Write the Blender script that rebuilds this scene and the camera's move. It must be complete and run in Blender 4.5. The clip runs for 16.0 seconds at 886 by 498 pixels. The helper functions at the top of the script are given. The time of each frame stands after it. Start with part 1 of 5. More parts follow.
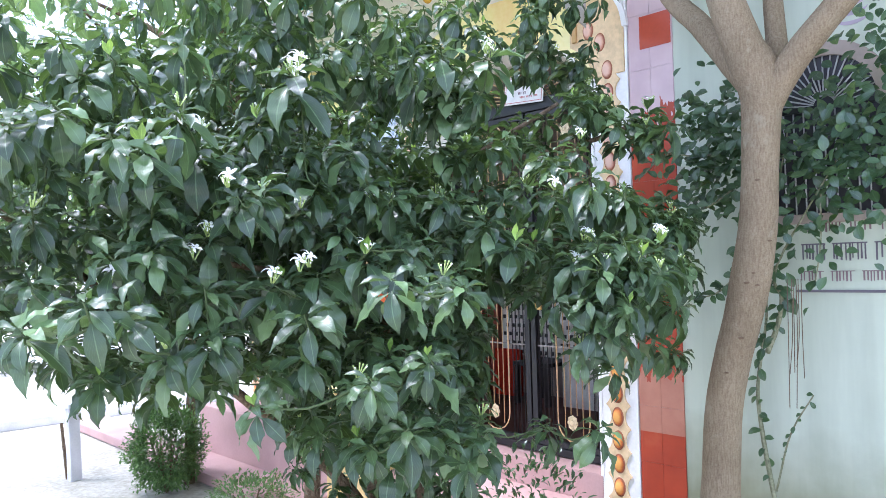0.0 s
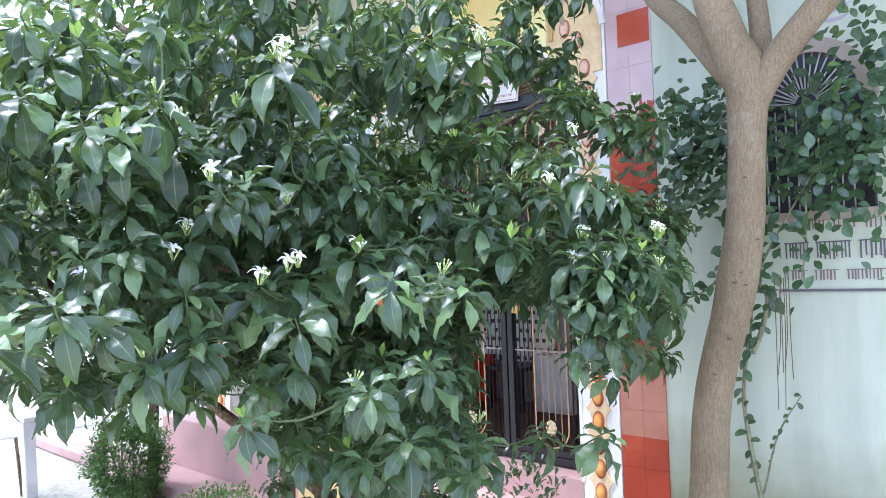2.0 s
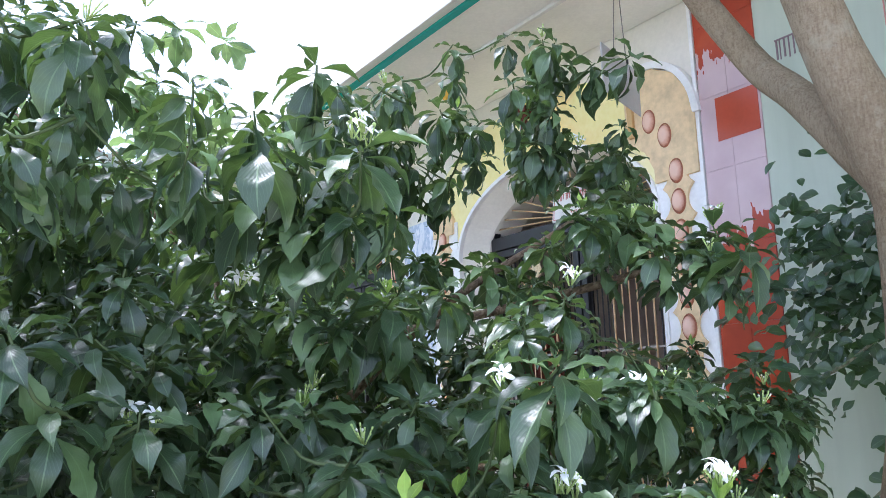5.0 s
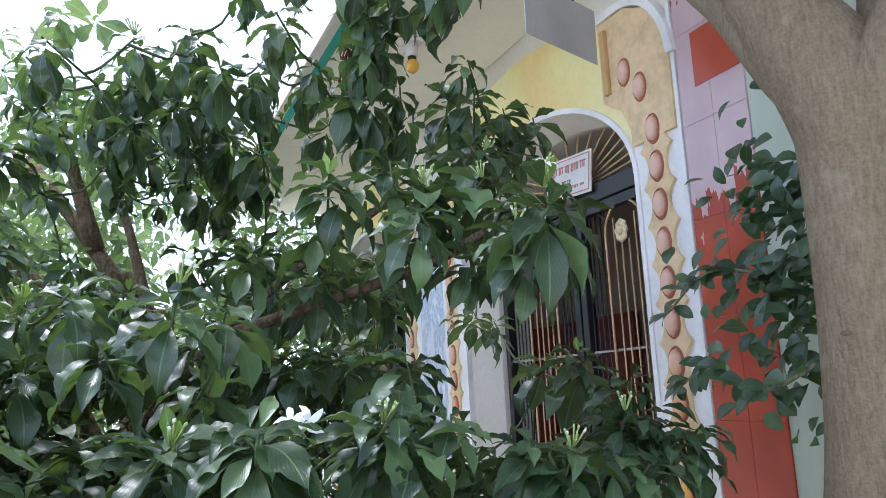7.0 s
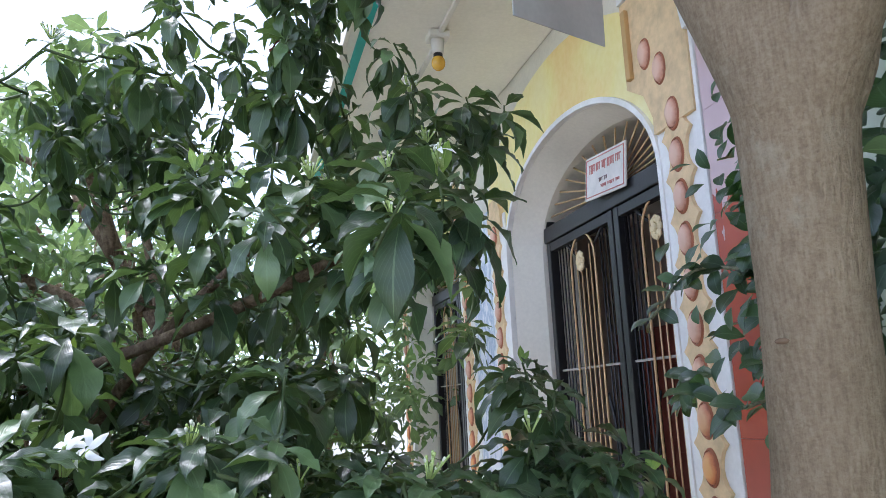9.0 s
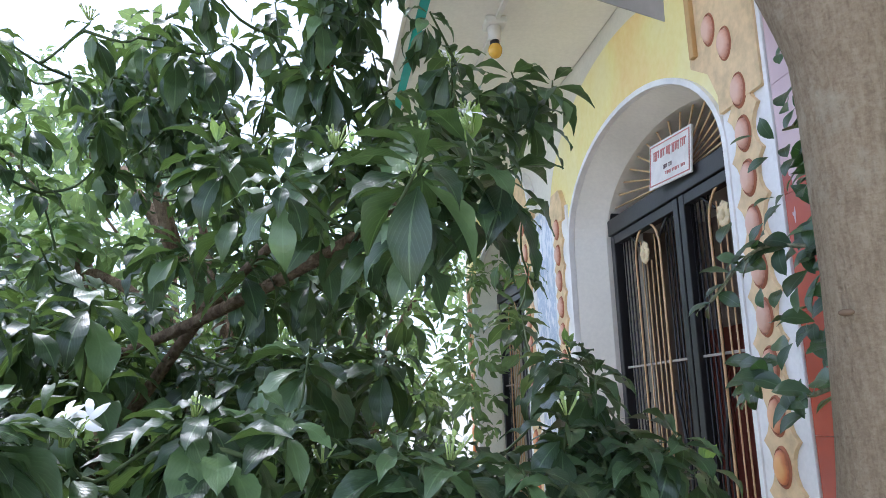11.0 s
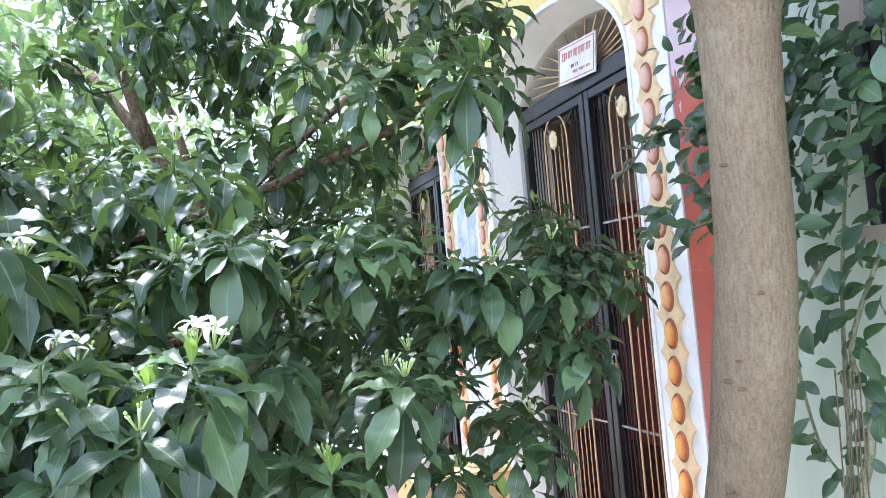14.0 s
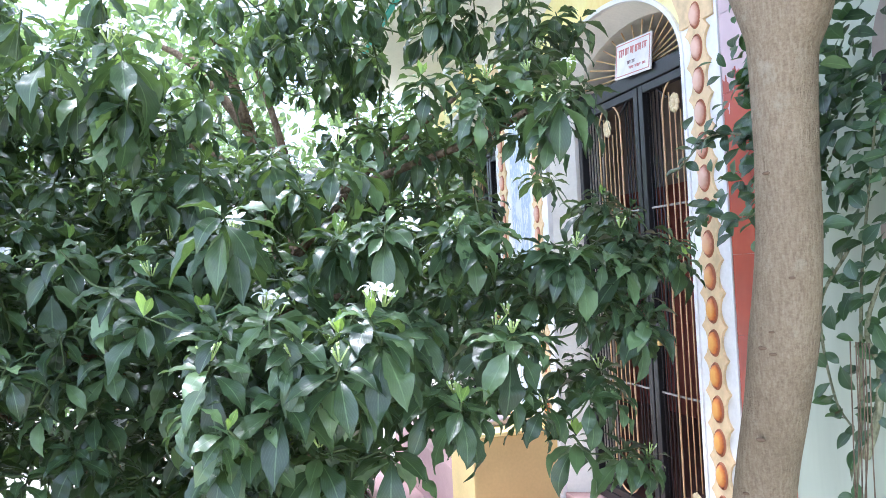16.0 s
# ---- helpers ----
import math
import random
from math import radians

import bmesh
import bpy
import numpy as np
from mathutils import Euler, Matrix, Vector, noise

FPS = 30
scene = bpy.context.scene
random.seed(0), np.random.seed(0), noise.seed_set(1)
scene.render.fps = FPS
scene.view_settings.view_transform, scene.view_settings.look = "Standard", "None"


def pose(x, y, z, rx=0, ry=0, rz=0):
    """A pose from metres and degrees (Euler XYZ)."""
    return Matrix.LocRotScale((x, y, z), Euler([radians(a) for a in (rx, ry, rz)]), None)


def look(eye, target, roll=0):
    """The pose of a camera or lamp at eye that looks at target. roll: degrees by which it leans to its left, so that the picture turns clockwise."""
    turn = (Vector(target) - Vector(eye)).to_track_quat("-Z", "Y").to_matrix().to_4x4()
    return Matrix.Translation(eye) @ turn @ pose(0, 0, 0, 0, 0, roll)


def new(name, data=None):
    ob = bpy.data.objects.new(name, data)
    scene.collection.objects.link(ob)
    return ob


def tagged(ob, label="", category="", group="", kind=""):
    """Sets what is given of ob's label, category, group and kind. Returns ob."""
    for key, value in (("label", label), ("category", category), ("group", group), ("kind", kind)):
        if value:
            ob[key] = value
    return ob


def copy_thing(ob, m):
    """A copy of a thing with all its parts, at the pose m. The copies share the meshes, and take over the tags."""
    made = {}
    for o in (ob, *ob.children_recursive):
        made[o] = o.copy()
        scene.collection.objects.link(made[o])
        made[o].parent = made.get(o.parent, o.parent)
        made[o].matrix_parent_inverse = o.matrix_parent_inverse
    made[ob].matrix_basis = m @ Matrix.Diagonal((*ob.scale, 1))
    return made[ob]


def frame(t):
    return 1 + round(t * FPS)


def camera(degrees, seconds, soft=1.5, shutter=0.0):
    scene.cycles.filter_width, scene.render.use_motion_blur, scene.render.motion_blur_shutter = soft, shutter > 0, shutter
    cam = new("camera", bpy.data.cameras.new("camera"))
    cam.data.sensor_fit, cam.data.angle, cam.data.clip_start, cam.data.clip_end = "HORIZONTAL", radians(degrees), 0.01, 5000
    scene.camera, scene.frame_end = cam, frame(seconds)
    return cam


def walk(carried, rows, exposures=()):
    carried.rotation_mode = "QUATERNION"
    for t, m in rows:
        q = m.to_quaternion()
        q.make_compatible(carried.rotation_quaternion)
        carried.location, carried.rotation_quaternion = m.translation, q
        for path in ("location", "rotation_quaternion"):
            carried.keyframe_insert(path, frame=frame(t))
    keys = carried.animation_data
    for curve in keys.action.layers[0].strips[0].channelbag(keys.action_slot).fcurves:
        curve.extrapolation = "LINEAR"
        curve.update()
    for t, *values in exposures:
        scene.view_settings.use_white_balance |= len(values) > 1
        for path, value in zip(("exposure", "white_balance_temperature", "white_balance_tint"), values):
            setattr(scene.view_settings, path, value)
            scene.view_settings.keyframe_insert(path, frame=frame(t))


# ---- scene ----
cam = camera(58.8, 16.0, soft=0.5)
PATH = [
    (0, (0.148, -0.067, 1.726), (-1.335, 1.274, 1.773), -1.5),
    (0.5, (0.147, -0.056, 1.72), (-1.338, 1.282, 1.768), -1.6),
    (1, (0.138, -0.059, 1.723), (-1.348, 1.28, 1.764), -1.4),
    (1.5, (0.095, -0.056, 1.718), (-1.361, 1.314, 1.764), -0.8),
    (2, (0.001, -0.051, 1.714), (-1.413, 1.363, 1.772), -2.0),
    (2.5, (-0.091, 0.02, 1.715), (-1.556, 1.38, 1.748), -2.6),
    (3, (-0.181, 0.215, 1.743), (-1.626, 1.589, 1.902), -2.5),
    (3.5, (-0.255, 0.417, 1.791), (-1.745, 1.737, 1.987), -2.5),
    (3.7, (-0.286, 0.489, 1.809), (-1.775, 1.804, 2.043), -2.3),
    (5.8, (-0.431, 1.41, 2.013), (-2.125, 2.406, 2.385), -2.0),
    (6, (-0.44, 1.506, 2.002), (-2.13, 2.505, 2.385), -2.3),
    (6.5, (-0.481, 1.748, 1.984), (-2.21, 2.665, 2.395), -3.0),
    (7, (-0.458, 1.954, 1.994), (-2.265, 2.735, 2.347), -3.0),
    (7.5, (-0.407, 2.156, 2.001), (-2.287, 2.754, 2.328), -1.8),
    (8, (-0.396, 2.279, 1.991), (-2.282, 2.849, 2.334), -2.1),
    (8.2, (-0.408, 2.298, 1.994), (-2.305, 2.831, 2.332), -2.7),
    (10.3, (-0.556, 2.435, 1.98), (-2.449, 2.886, 2.445), -1.9),
    (10.5, (-0.549, 2.441, 1.966), (-2.447, 2.868, 2.434), -2.0),
    (11, (-0.55, 2.435, 1.958), (-2.483, 2.754, 2.358), -2.1),
    (11.5, (-0.536, 2.441, 1.948), (-2.493, 2.695, 2.275), -2.9),
    (12, (-0.534, 2.431, 1.938), (-2.496, 2.699, 2.217), -2.9),
    (12.5, (-0.501, 2.409, 1.917), (-2.457, 2.736, 2.178), -2.8),
    (13, (-0.37, 2.318, 1.883), (-2.326, 2.696, 2.064), -3.9),
    (13.5, (-0.249, 2.188, 1.864), (-2.189, 2.655, 1.989), -4.4),
    (14, (-0.098, 2.049, 1.843), (-1.999, 2.658, 1.963), -4.7),
    (14.5, (0.022, 2.003, 1.823), (-1.863, 2.66, 1.949), -3.8),
    (15, (0.078, 1.972, 1.802), (-1.82, 2.595, 1.892), -3.3),
    (15.5, (0.188, 1.926, 1.826), (-1.737, 2.464, 1.893), -3.0),
    (16, (0.231, 1.798, 1.861), (-1.698, 2.322, 1.913), -2.9),
]
EXPOSURES = [(0, 1.25, 5450, 22), (3.7, 1.38, 5450, 22), (5.8, 0.8, 5560, 20), (8.2, 0.73, 5600, 20), (10.3, 0.75, 5600, 20), (12.5, 1.25, 5520, 20), (14.0, 1.56, 5480, 20), (16, 1.54, 5480, 20)]
walk(cam, [(t, look(eye, target, roll)) for t, eye, target, roll in PATH], EXPOSURES)

# ---- daylight: hazy bright sky, soft sun high behind the shrub ----
world = bpy.data.worlds.new("sky")
scene.world = world
world.use_nodes = True
wn = world.node_tree
sky = wn.nodes.new("ShaderNodeTexSky")
sky.sky_type, sky.sun_disc = "NISHITA", False
sky.sun_elevation, sky.sun_rotation = radians(66), radians(225)
sky.air_density, sky.dust_density, sky.ozone_density = 1.0, 1.6, 2.0
bg = wn.nodes["Background"]
bg.inputs[1].default_value = 0.15
haze = wn.nodes.new("ShaderNodeMixRGB")
haze.inputs[0].default_value = 0.6
haze.inputs[2].default_value = (8.6, 9.6, 10.8, 1.0)
wn.links.new(sky.outputs[0], haze.inputs[1])
wn.links.new(haze.outputs[0], bg.inputs[0])
sun_data = bpy.data.lights.new("sun", "SUN")
sun_data.energy, sun_data.angle, sun_data.color = 2.8, radians(12), (1.0, 0.96, 0.90)
sun = new("sun", sun_data)
sun.matrix_world = look((-2.5, -2.5, 8.0), (0, 0, 0))


# ---- materials ----
def srgb(r, g, b):
    return tuple(((c / 255) / 12.92 if c <= 10 else ((c / 255 + 0.055) / 1.055) ** 2.4) for c in (r, g, b)) + (1.0,)


class Mat:
    """A small builder for procedural surfaces."""

    def __init__(self, name, rough=0.6, spec=0.5, metal=0.0):
        self.m = bpy.data.materials.new(name)
        self.m.use_nodes = True
        self.t = self.m.node_tree
        self.b = self.t.nodes["Principled BSDF"]
        self.b.inputs["Roughness"].default_value = rough
        self.b.inputs["Specular IOR Level"].default_value = spec
        self.b.inputs["Metallic"].default_value = metal
        self.geo = self.t.nodes.new("ShaderNodeNewGeometry")

    def node(self, kind, **props):
        n = self.t.nodes.new(kind)
        for k, v in props.items():
            if k == "operation":
                n.operation = v
            elif k == "blend_type":
                n.blend_type = v
        return n

    def link(self, a, b):
        self.t.links.new(a, b)

    def noise(self, scale, detail=4.0, rough=0.55, stretch=None):
        n = self.node("ShaderNodeTexNoise")
        n.inputs["Scale"].default_value = scale
        n.inputs["Detail"].default_value = detail
        n.inputs["Roughness"].default_value = rough
        src = self.geo.outputs["Position"]
        if stretch:
            mp = self.node("ShaderNodeMapping")
            mp.inputs["Scale"].default_value = stretch
            self.link(src, mp.inputs["Vector"])
            src = mp.outputs["Vector"]
        self.link(src, n.inputs["Vector"])
        return n.outputs["Fac"]

    def ramp(self, fac, stops):
        n = self.node("ShaderNodeValToRGB")
        e = n.color_ramp.elements
        e[0].position, e[0].color = stops[0]
        e[1].position, e[1].color = stops[-1]
        for p, c in stops[1:-1]:
            x = e.new(p)
            x.color = c
        self.link(fac, n.inputs[0])
        return n.outputs[0]

    def mix(self, fac, a, b, kind="MIX"):
        n = self.node("ShaderNodeMixRGB", blend_type=kind)
        for sock, v in zip(n.inputs, (fac, a, b)):
            if isinstance(v, (int, float)):
                sock.default_value = v
            elif isinstance(v, tuple):
                sock.default_value = v
            else:
                self.link(v, sock)
        return n.outputs[0]

    def math(self, op, a, b=0.0):
        n = self.node("ShaderNodeMath", operation=op)
        for sock, v in zip(n.inputs, (a, b)):
            if isinstance(v, (int, float)):
                sock.default_value = v
            else:
                self.link(v, sock)
        return n.outputs[0]

    def bump(self, height, strength=0.3, distance=0.005):
        n = self.node("ShaderNodeBump")
        n.inputs["Strength"].default_value = strength
        n.inputs["Distance"].default_value = distance
        self.link(height, n.inputs["Height"])
        self.link(n.outputs[0], self.b.inputs["Normal"])

    def colour(self, c):
        if isinstance(c, tuple):
            self.b.inputs["Base Color"].default_value = c
        else:
            self.link(c, self.b.inputs["Base Color"])
        return self

    def mottled(self, base, dark=0.82, light=1.08, scale=3.0, fine=60.0, bump=0.15):
        """Base colour with broad stains and a fine grain."""
        d = tuple(c * dark for c in base[:3]) + (1,)
        l = tuple(min(1, c * light) for c in base[:3]) + (1,)
        big = self.ramp(self.noise(scale), [(0.3, d), (0.55, base), (0.75, l)])
        f = self.noise(fine, 2.0)
        self.colour(self.mix(0.25, big, self.ramp(f, [(0.3, d), (0.7, l)]), "MIX"))
        self.bump(f, bump, 0.003)
        return self


def plain(name, rgb, rough=0.6, spec=0.4, metal=0.0, **kw):
    return Mat(name, rough, spec, metal).mottled(srgb(*rgb), **kw).m


M = {}
M["white_wash"] = plain("white_wash", (236, 232, 222), 0.85, 0.2, scale=1.7)
M["reveal"] = plain("reveal_plaster", (234, 229, 216), 0.85, 0.2, scale=2.0)
M["ceiling"] = plain("ceiling_plaster", (242, 239, 228), 0.9, 0.2, scale=1.2)
yellow = Mat("yellow_wash", 0.85, 0.2)
yellow.colour(yellow.mix(0.25, yellow.ramp(yellow.noise(1.6, 3), [(0.36, srgb(248, 212, 138)), (0.52, srgb(250, 236, 158)), (0.7, srgb(250, 240, 186))]), yellow.ramp(yellow.noise(30, 4), [(0.3, srgb(232, 216, 150)), (0.7, srgb(252, 244, 200))])))
yellow.bump(yellow.noise(40, 3), 0.1, 0.002)
M["yellow"] = yellow.m
M["cream"] = plain("cream_plaster", (236, 207, 162), 0.8, 0.2, scale=14, dark=0.72)
M["white_trim"] = plain("white_trim", (244, 242, 238), 0.7, 0.3, scale=6)
M["teal"] = plain("teal_paint", (22, 165, 155), 0.5)
M["cement_floor"] = plain("cement_floor", (112, 78, 72), 0.7, 0.3, scale=3)
M["pink"] = plain("pink_wash", (190, 156, 150), 0.85, 0.2, scale=2.5)
M["tan"] = plain("tan_wash", (212, 184, 126), 0.85, 0.2, scale=2.5)
M["black_iron"] = plain("black_iron", (36, 35, 37), 0.42, 0.5, scale=9, dark=0.6)
M["pale_iron"] = plain("pale_grey_iron", (164, 156, 148), 0.45, 0.5, scale=20)
M["brass"] = plain("brass", (214, 176, 104), 0.4, 0.5, 0.5, scale=30)
M["gold"] = plain("gold_paint", (214, 178, 132), 0.42, 0.5, 0.15, scale=20)
M["rosette"] = plain("cream_metal", (226, 206, 164), 0.5, 0.4, scale=30)
M["maroon"] = plain("maroon_door", (142, 74, 62), 0.55, 0.4, scale=4)
M["room"] = plain("room_wall", (176, 162, 150), 0.9, 0.2)
M["paper"] = plain("paper_white", (236, 232, 226), 0.7, 0.2, scale=8)
M["red_cloth"] = plain("red_cloth", (190, 52, 34), 0.85, 0.2, scale=8)
M["ink_red"] = plain("red_ink", (206, 138, 132), 0.7)
M["ink_black"] = plain("black_ink", (112, 106, 112), 0.8)
M["ink_grey"] = plain("faded_ink", (140, 120, 120), 0.85)
M["ink_mauve"] = plain("mauve_ink", (186, 172, 184), 0.85)
M["recess_shade"] = plain("recess_shade", (62, 60, 66), 0.35, 0.5)
M["tin"] = plain("tin_sheet", (196, 196, 192), 0.5, 0.4, 0.1, scale=5)
M["plastic_white"] = plain("white_plastic", (228, 226, 220), 0.45)
M["bulb"] = plain("yellow_bulb", (226, 176, 60), 0.25, 0.6)
M["wire"] = plain("wire", (120, 116, 112), 0.6)
M["flower"] = plain("petal_white", (248, 248, 244), 0.55, 0.3, scale=40, dark=0.94)
M["bud"] = plain("flower_bud", (176, 196, 120), 0.5, 0.4, scale=30)
M["bud_tip"] = plain("bud_white", (236, 238, 220), 0.5, 0.3, scale=40)
M["leaf_orange"] = plain("dry_orange_leaf", (206, 96, 46), 0.6)
M["dry_stalk"] = plain("dry_stalk", (118, 66, 54), 0.8, 0.2, scale=30)
M["cloth"] = plain("grey_cloth", (176, 164, 166), 0.9, 0.1, scale=14)
M["stone_white"] = plain("white_marble", (226, 224, 226), 0.4, 0.4, scale=5)


def green_wall_material():
    m = Mat("pale_green_wall", 0.8, 0.25)
    broad = m.ramp(m.noise(0.9, 5), [(0.3, srgb(190, 198, 178)), (0.55, srgb(203, 210, 190)), (0.75, srgb(212, 217, 197))])
    streak = m.ramp(m.noise(2.2, 4, 0.6, (3.0, 3.0, 0.35)), [(0.35, (0.86, 0.87, 0.86, 1)), (0.6, (1, 1, 1, 1))])
    sep = m.node("ShaderNodeSeparateXYZ")
    m.link(m.geo.outputs["Position"], sep.inputs[0])
    edge = m.math("ADD", sep.outputs[2], m.math("MULTIPLY", m.noise(3.0, 5), 0.5))
    damp = m.ramp(m.math("MULTIPLY", edge, 0.8), [(0.62, srgb(176, 168, 140)), (0.95, srgb(255, 255, 255))])
    c = m.mix(1.0, broad, streak, "MULTIPLY")
    m.colour(m.mix(0.8, c, damp, "MULTIPLY"))
    m.bump(m.noise(45, 3), 0.2, 0.004)
    return m.m


M["green_wall"] = green_wall_material()


def pillar_tile_material():
    """Glazed terracotta tiles, overpainted lavender high up with a ragged brushed edge."""
    m = Mat("pillar_tile", 0.28, 0.5)
    sep = m.node("ShaderNodeSeparateXYZ")
    m.link(m.geo.outputs["Position"], sep.inputs[0])
    rag = m.math("MULTIPLY", m.math("SUBTRACT", m.noise(9.0, 3, 0.6, (2.2, 2.2, 0.8)), 0.5), 0.5)
    z = m.math("ADD", sep.outputs[2], rag)
    terra = m.ramp(m.noise(5, 4), [(0.3, srgb(158, 58, 34)), (0.6, srgb(180, 70, 40)), (0.8, srgb(194, 92, 58))])
    laven = m.ramp(m.noise(4, 4), [(0.3, srgb(196, 166, 166)), (0.7, srgb(214, 188, 186))])
    pinkish = m.ramp(m.noise(6, 4), [(0.3, srgb(176, 112, 90)), (0.7, srgb(196, 136, 112))])
    high = m.math("GREATER_THAN", z, 2.52)
    top = m.math("GREATER_THAN", z, 3.24)
    low = m.math("MULTIPLY", m.math("GREATER_THAN", sep.outputs[2], 0.80), m.math("LESS_THAN", z, 1.12))
    c = m.mix(high, terra, laven)
    c = m.mix(top, c, terra)
    c = m.mix(low, c, pinkish)
    m.colour(c)
    m.bump(m.noise(25, 3), 0.08, 0.002)
    return m.m


M["tile"] = pillar_tile_material()
M["tile_square"] = plain("terracotta_tile", (186, 76, 44), 0.3, 0.5, scale=7)


def egg_material():
    """Painted egg: pale middle, darker rim; orange low on the columns, faded pink high up."""
    m = Mat("painted_egg", 0.55, 0.35)
    own = m.node("ShaderNodeTexCoord")
    loc = m.node("ShaderNodeSeparateXYZ")
    m.link(own.outputs["Object"], loc.inputs[0])
    a = m.math("POWER", m.math("DIVIDE", loc.outputs[0], 0.033), 2.0)
    c = m.math("POWER", m.math("DIVIDE", loc.outputs[2], 0.048), 2.0)
    r = m.math("ADD", m.math("ADD", a, c), m.math("MULTIPLY", m.math("SUBTRACT", m.noise(60, 3), 0.5), 0.5))
    sep = m.node("ShaderNodeSeparateXYZ")
    m.link(m.geo.outputs["Position"], sep.inputs[0])
    z = m.math("ADD", sep.outputs[2], m.math("MULTIPLY", m.noise(3, 2), 0.6))
    low = m.ramp(r, [(0.25, srgb(240, 176, 92)), (0.7, srgb(222, 130, 62)), (0.95, srgb(176, 92, 62))])
    up = m.ramp(r, [(0.3, srgb(232, 192, 168)), (0.75, srgb(216, 162, 138)), (0.97, srgb(180, 122, 102))])
    f = m.ramp(m.math("MULTIPLY", z, 0.33), [(0.62, (0, 0, 0, 1)), (0.80, (1, 1, 1, 1))])
    m.colour(m.mix(f, low, up))
    m.bump(m.noise(40, 2), 0.2, 0.003)
    return m.m


M["egg"] = egg_material()
M["egg_ring"] = plain("egg_ring_paint", (172, 108, 78), 0.6, 0.3, scale=14)
M["bar_tan"] = plain("tan_bar_paint", (206, 168, 112), 0.6, 0.3, scale=14)


def bark_material(name, dark, mid, light, scale=1.0, lichen=None):
    """Fine wavy upright ridges broken by small cross wrinkles, over broad pale and dark patches."""
    m = Mat(name, 0.85, 0.2)
    long = m.noise(36 * scale, 6, 0.6, (1.0, 1.0, 0.2))
    wrinkle = m.noise(40 * scale, 5, 0.7, (0.8, 0.8, 1.1))
    both = m.math("ADD", m.math("MULTIPLY", long, 0.54), m.math("MULTIPLY", wrinkle, 0.46))
    c = m.ramp(both, [(0.38, dark), (0.50, mid), (0.62, light)])
    blotch = m.ramp(m.noise(3.2, 6, 0.65), [(0.34, (0.80, 0.78, 0.74, 1)), (0.66, (1.08, 1.07, 1.05, 1))])
    c = m.mix(1.0, c, blotch, "MULTIPLY")
    if lichen:
        c = m.mix(m.ramp(m.noise(9, 6, 0.7), [(0.58, (0, 0, 0, 1)), (0.70, (0.55, 0.55, 0.55, 1))]), c, lichen)
    m.colour(c)
    m.bump(both, 0.95, 0.016)
    return m.m


M["bark"] = bark_material("smooth_tree_bark", srgb(138, 121, 99), srgb(157, 140, 115), srgb(170, 154, 129), 3.8, srgb(178, 168, 144))
M["knot"] = plain("bark_scar", (122, 102, 82), 0.9, 0.1, scale=40)
M["twig"] = bark_material("shrub_bark", srgb(84, 69, 56), srgb(114, 97, 78), srgb(140, 124, 102), 2.0)
M["shoot"] = plain("green_shoot", (84, 98, 62), 0.6, 0.3, scale=20)
M["vine_stem"] = bark_material("vine_bark", srgb(112, 116, 92), srgb(146, 148, 118), srgb(170, 170, 142), 2.0)


def leaf_material(name, dark, mid, light, rough=0.34, through_light=(0.2, 0.42, 0.06, 1), share=0.3):
    """Glossy leaf with a pale midrib and pinnate veins from its own length and width."""
    m = Mat(name, rough, 0.72)
    uv = m.node("ShaderNodeUVMap")
    sep = m.node("ShaderNodeSeparateXYZ")
    m.link(uv.outputs[0], sep.inputs[0])
    across = m.math("ABSOLUTE", m.math("SUBTRACT", sep.outputs[0], 0.5))
    rib = m.math("LESS_THAN", across, 0.028)
    slant = m.math("SUBTRACT", m.math("MULTIPLY", sep.outputs[1], 9.0), m.math("MULTIPLY", across, 9.0))
    wave = m.math("ABSOLUTE", m.math("SUBTRACT", m.math("FRACT", slant), 0.5))
    vein = m.math("LESS_THAN", wave, 0.07)
    rnd = m.geo.outputs["Random Per Island"]
    info = m.node("ShaderNodeObjectInfo")
    pick = m.math("FRACT", m.math("ADD", rnd, info.outputs["Random"]))
    base = m.ramp(pick, [(0.0, dark), (0.45, mid), (0.86, light), (1.0, tuple(min(1, c * 1.7) for c in light[:3]) + (1,))])
    spots = m.ramp(m.noise(40, 4), [(0.3, (0.78, 0.8, 0.8, 1)), (0.65, (1.1, 1.1, 1.05, 1))])
    c = m.mix(1.0, base, spots, "MULTIPLY")
    pale = tuple(min(1, c_ * 2.0) for c_ in light[:3]) + (1,)
    c = m.mix(m.math("MULTIPLY", vein, 0.17), c, pale)
    c = m.mix(m.math("MULTIPLY", rib, 0.55), c, pale)
    m.colour(c)
    crinkle = m.noise(55, 3)
    m.bump(m.math("ADD", m.math("ADD", m.math("MULTIPLY", wave, 0.28), m.math("MULTIPLY", rib, -0.4)), m.math("MULTIPLY", crinkle, 1.2)), 0.22, 0.004)
    out = m.t.nodes["Material Output"]
    tr = m.node("ShaderNodeBsdfTranslucent")
    m.link(m.mix(0.75, c, through_light), tr.inputs[0])
    add = m.node("ShaderNodeMixShader")
    add.inputs[0].default_value = share
    m.link(m.b.outputs[0], add.inputs[1])
    m.link(tr.outputs[0], add.inputs[2])
    m.link(add.outputs[0], out.inputs[0])
    return m.m


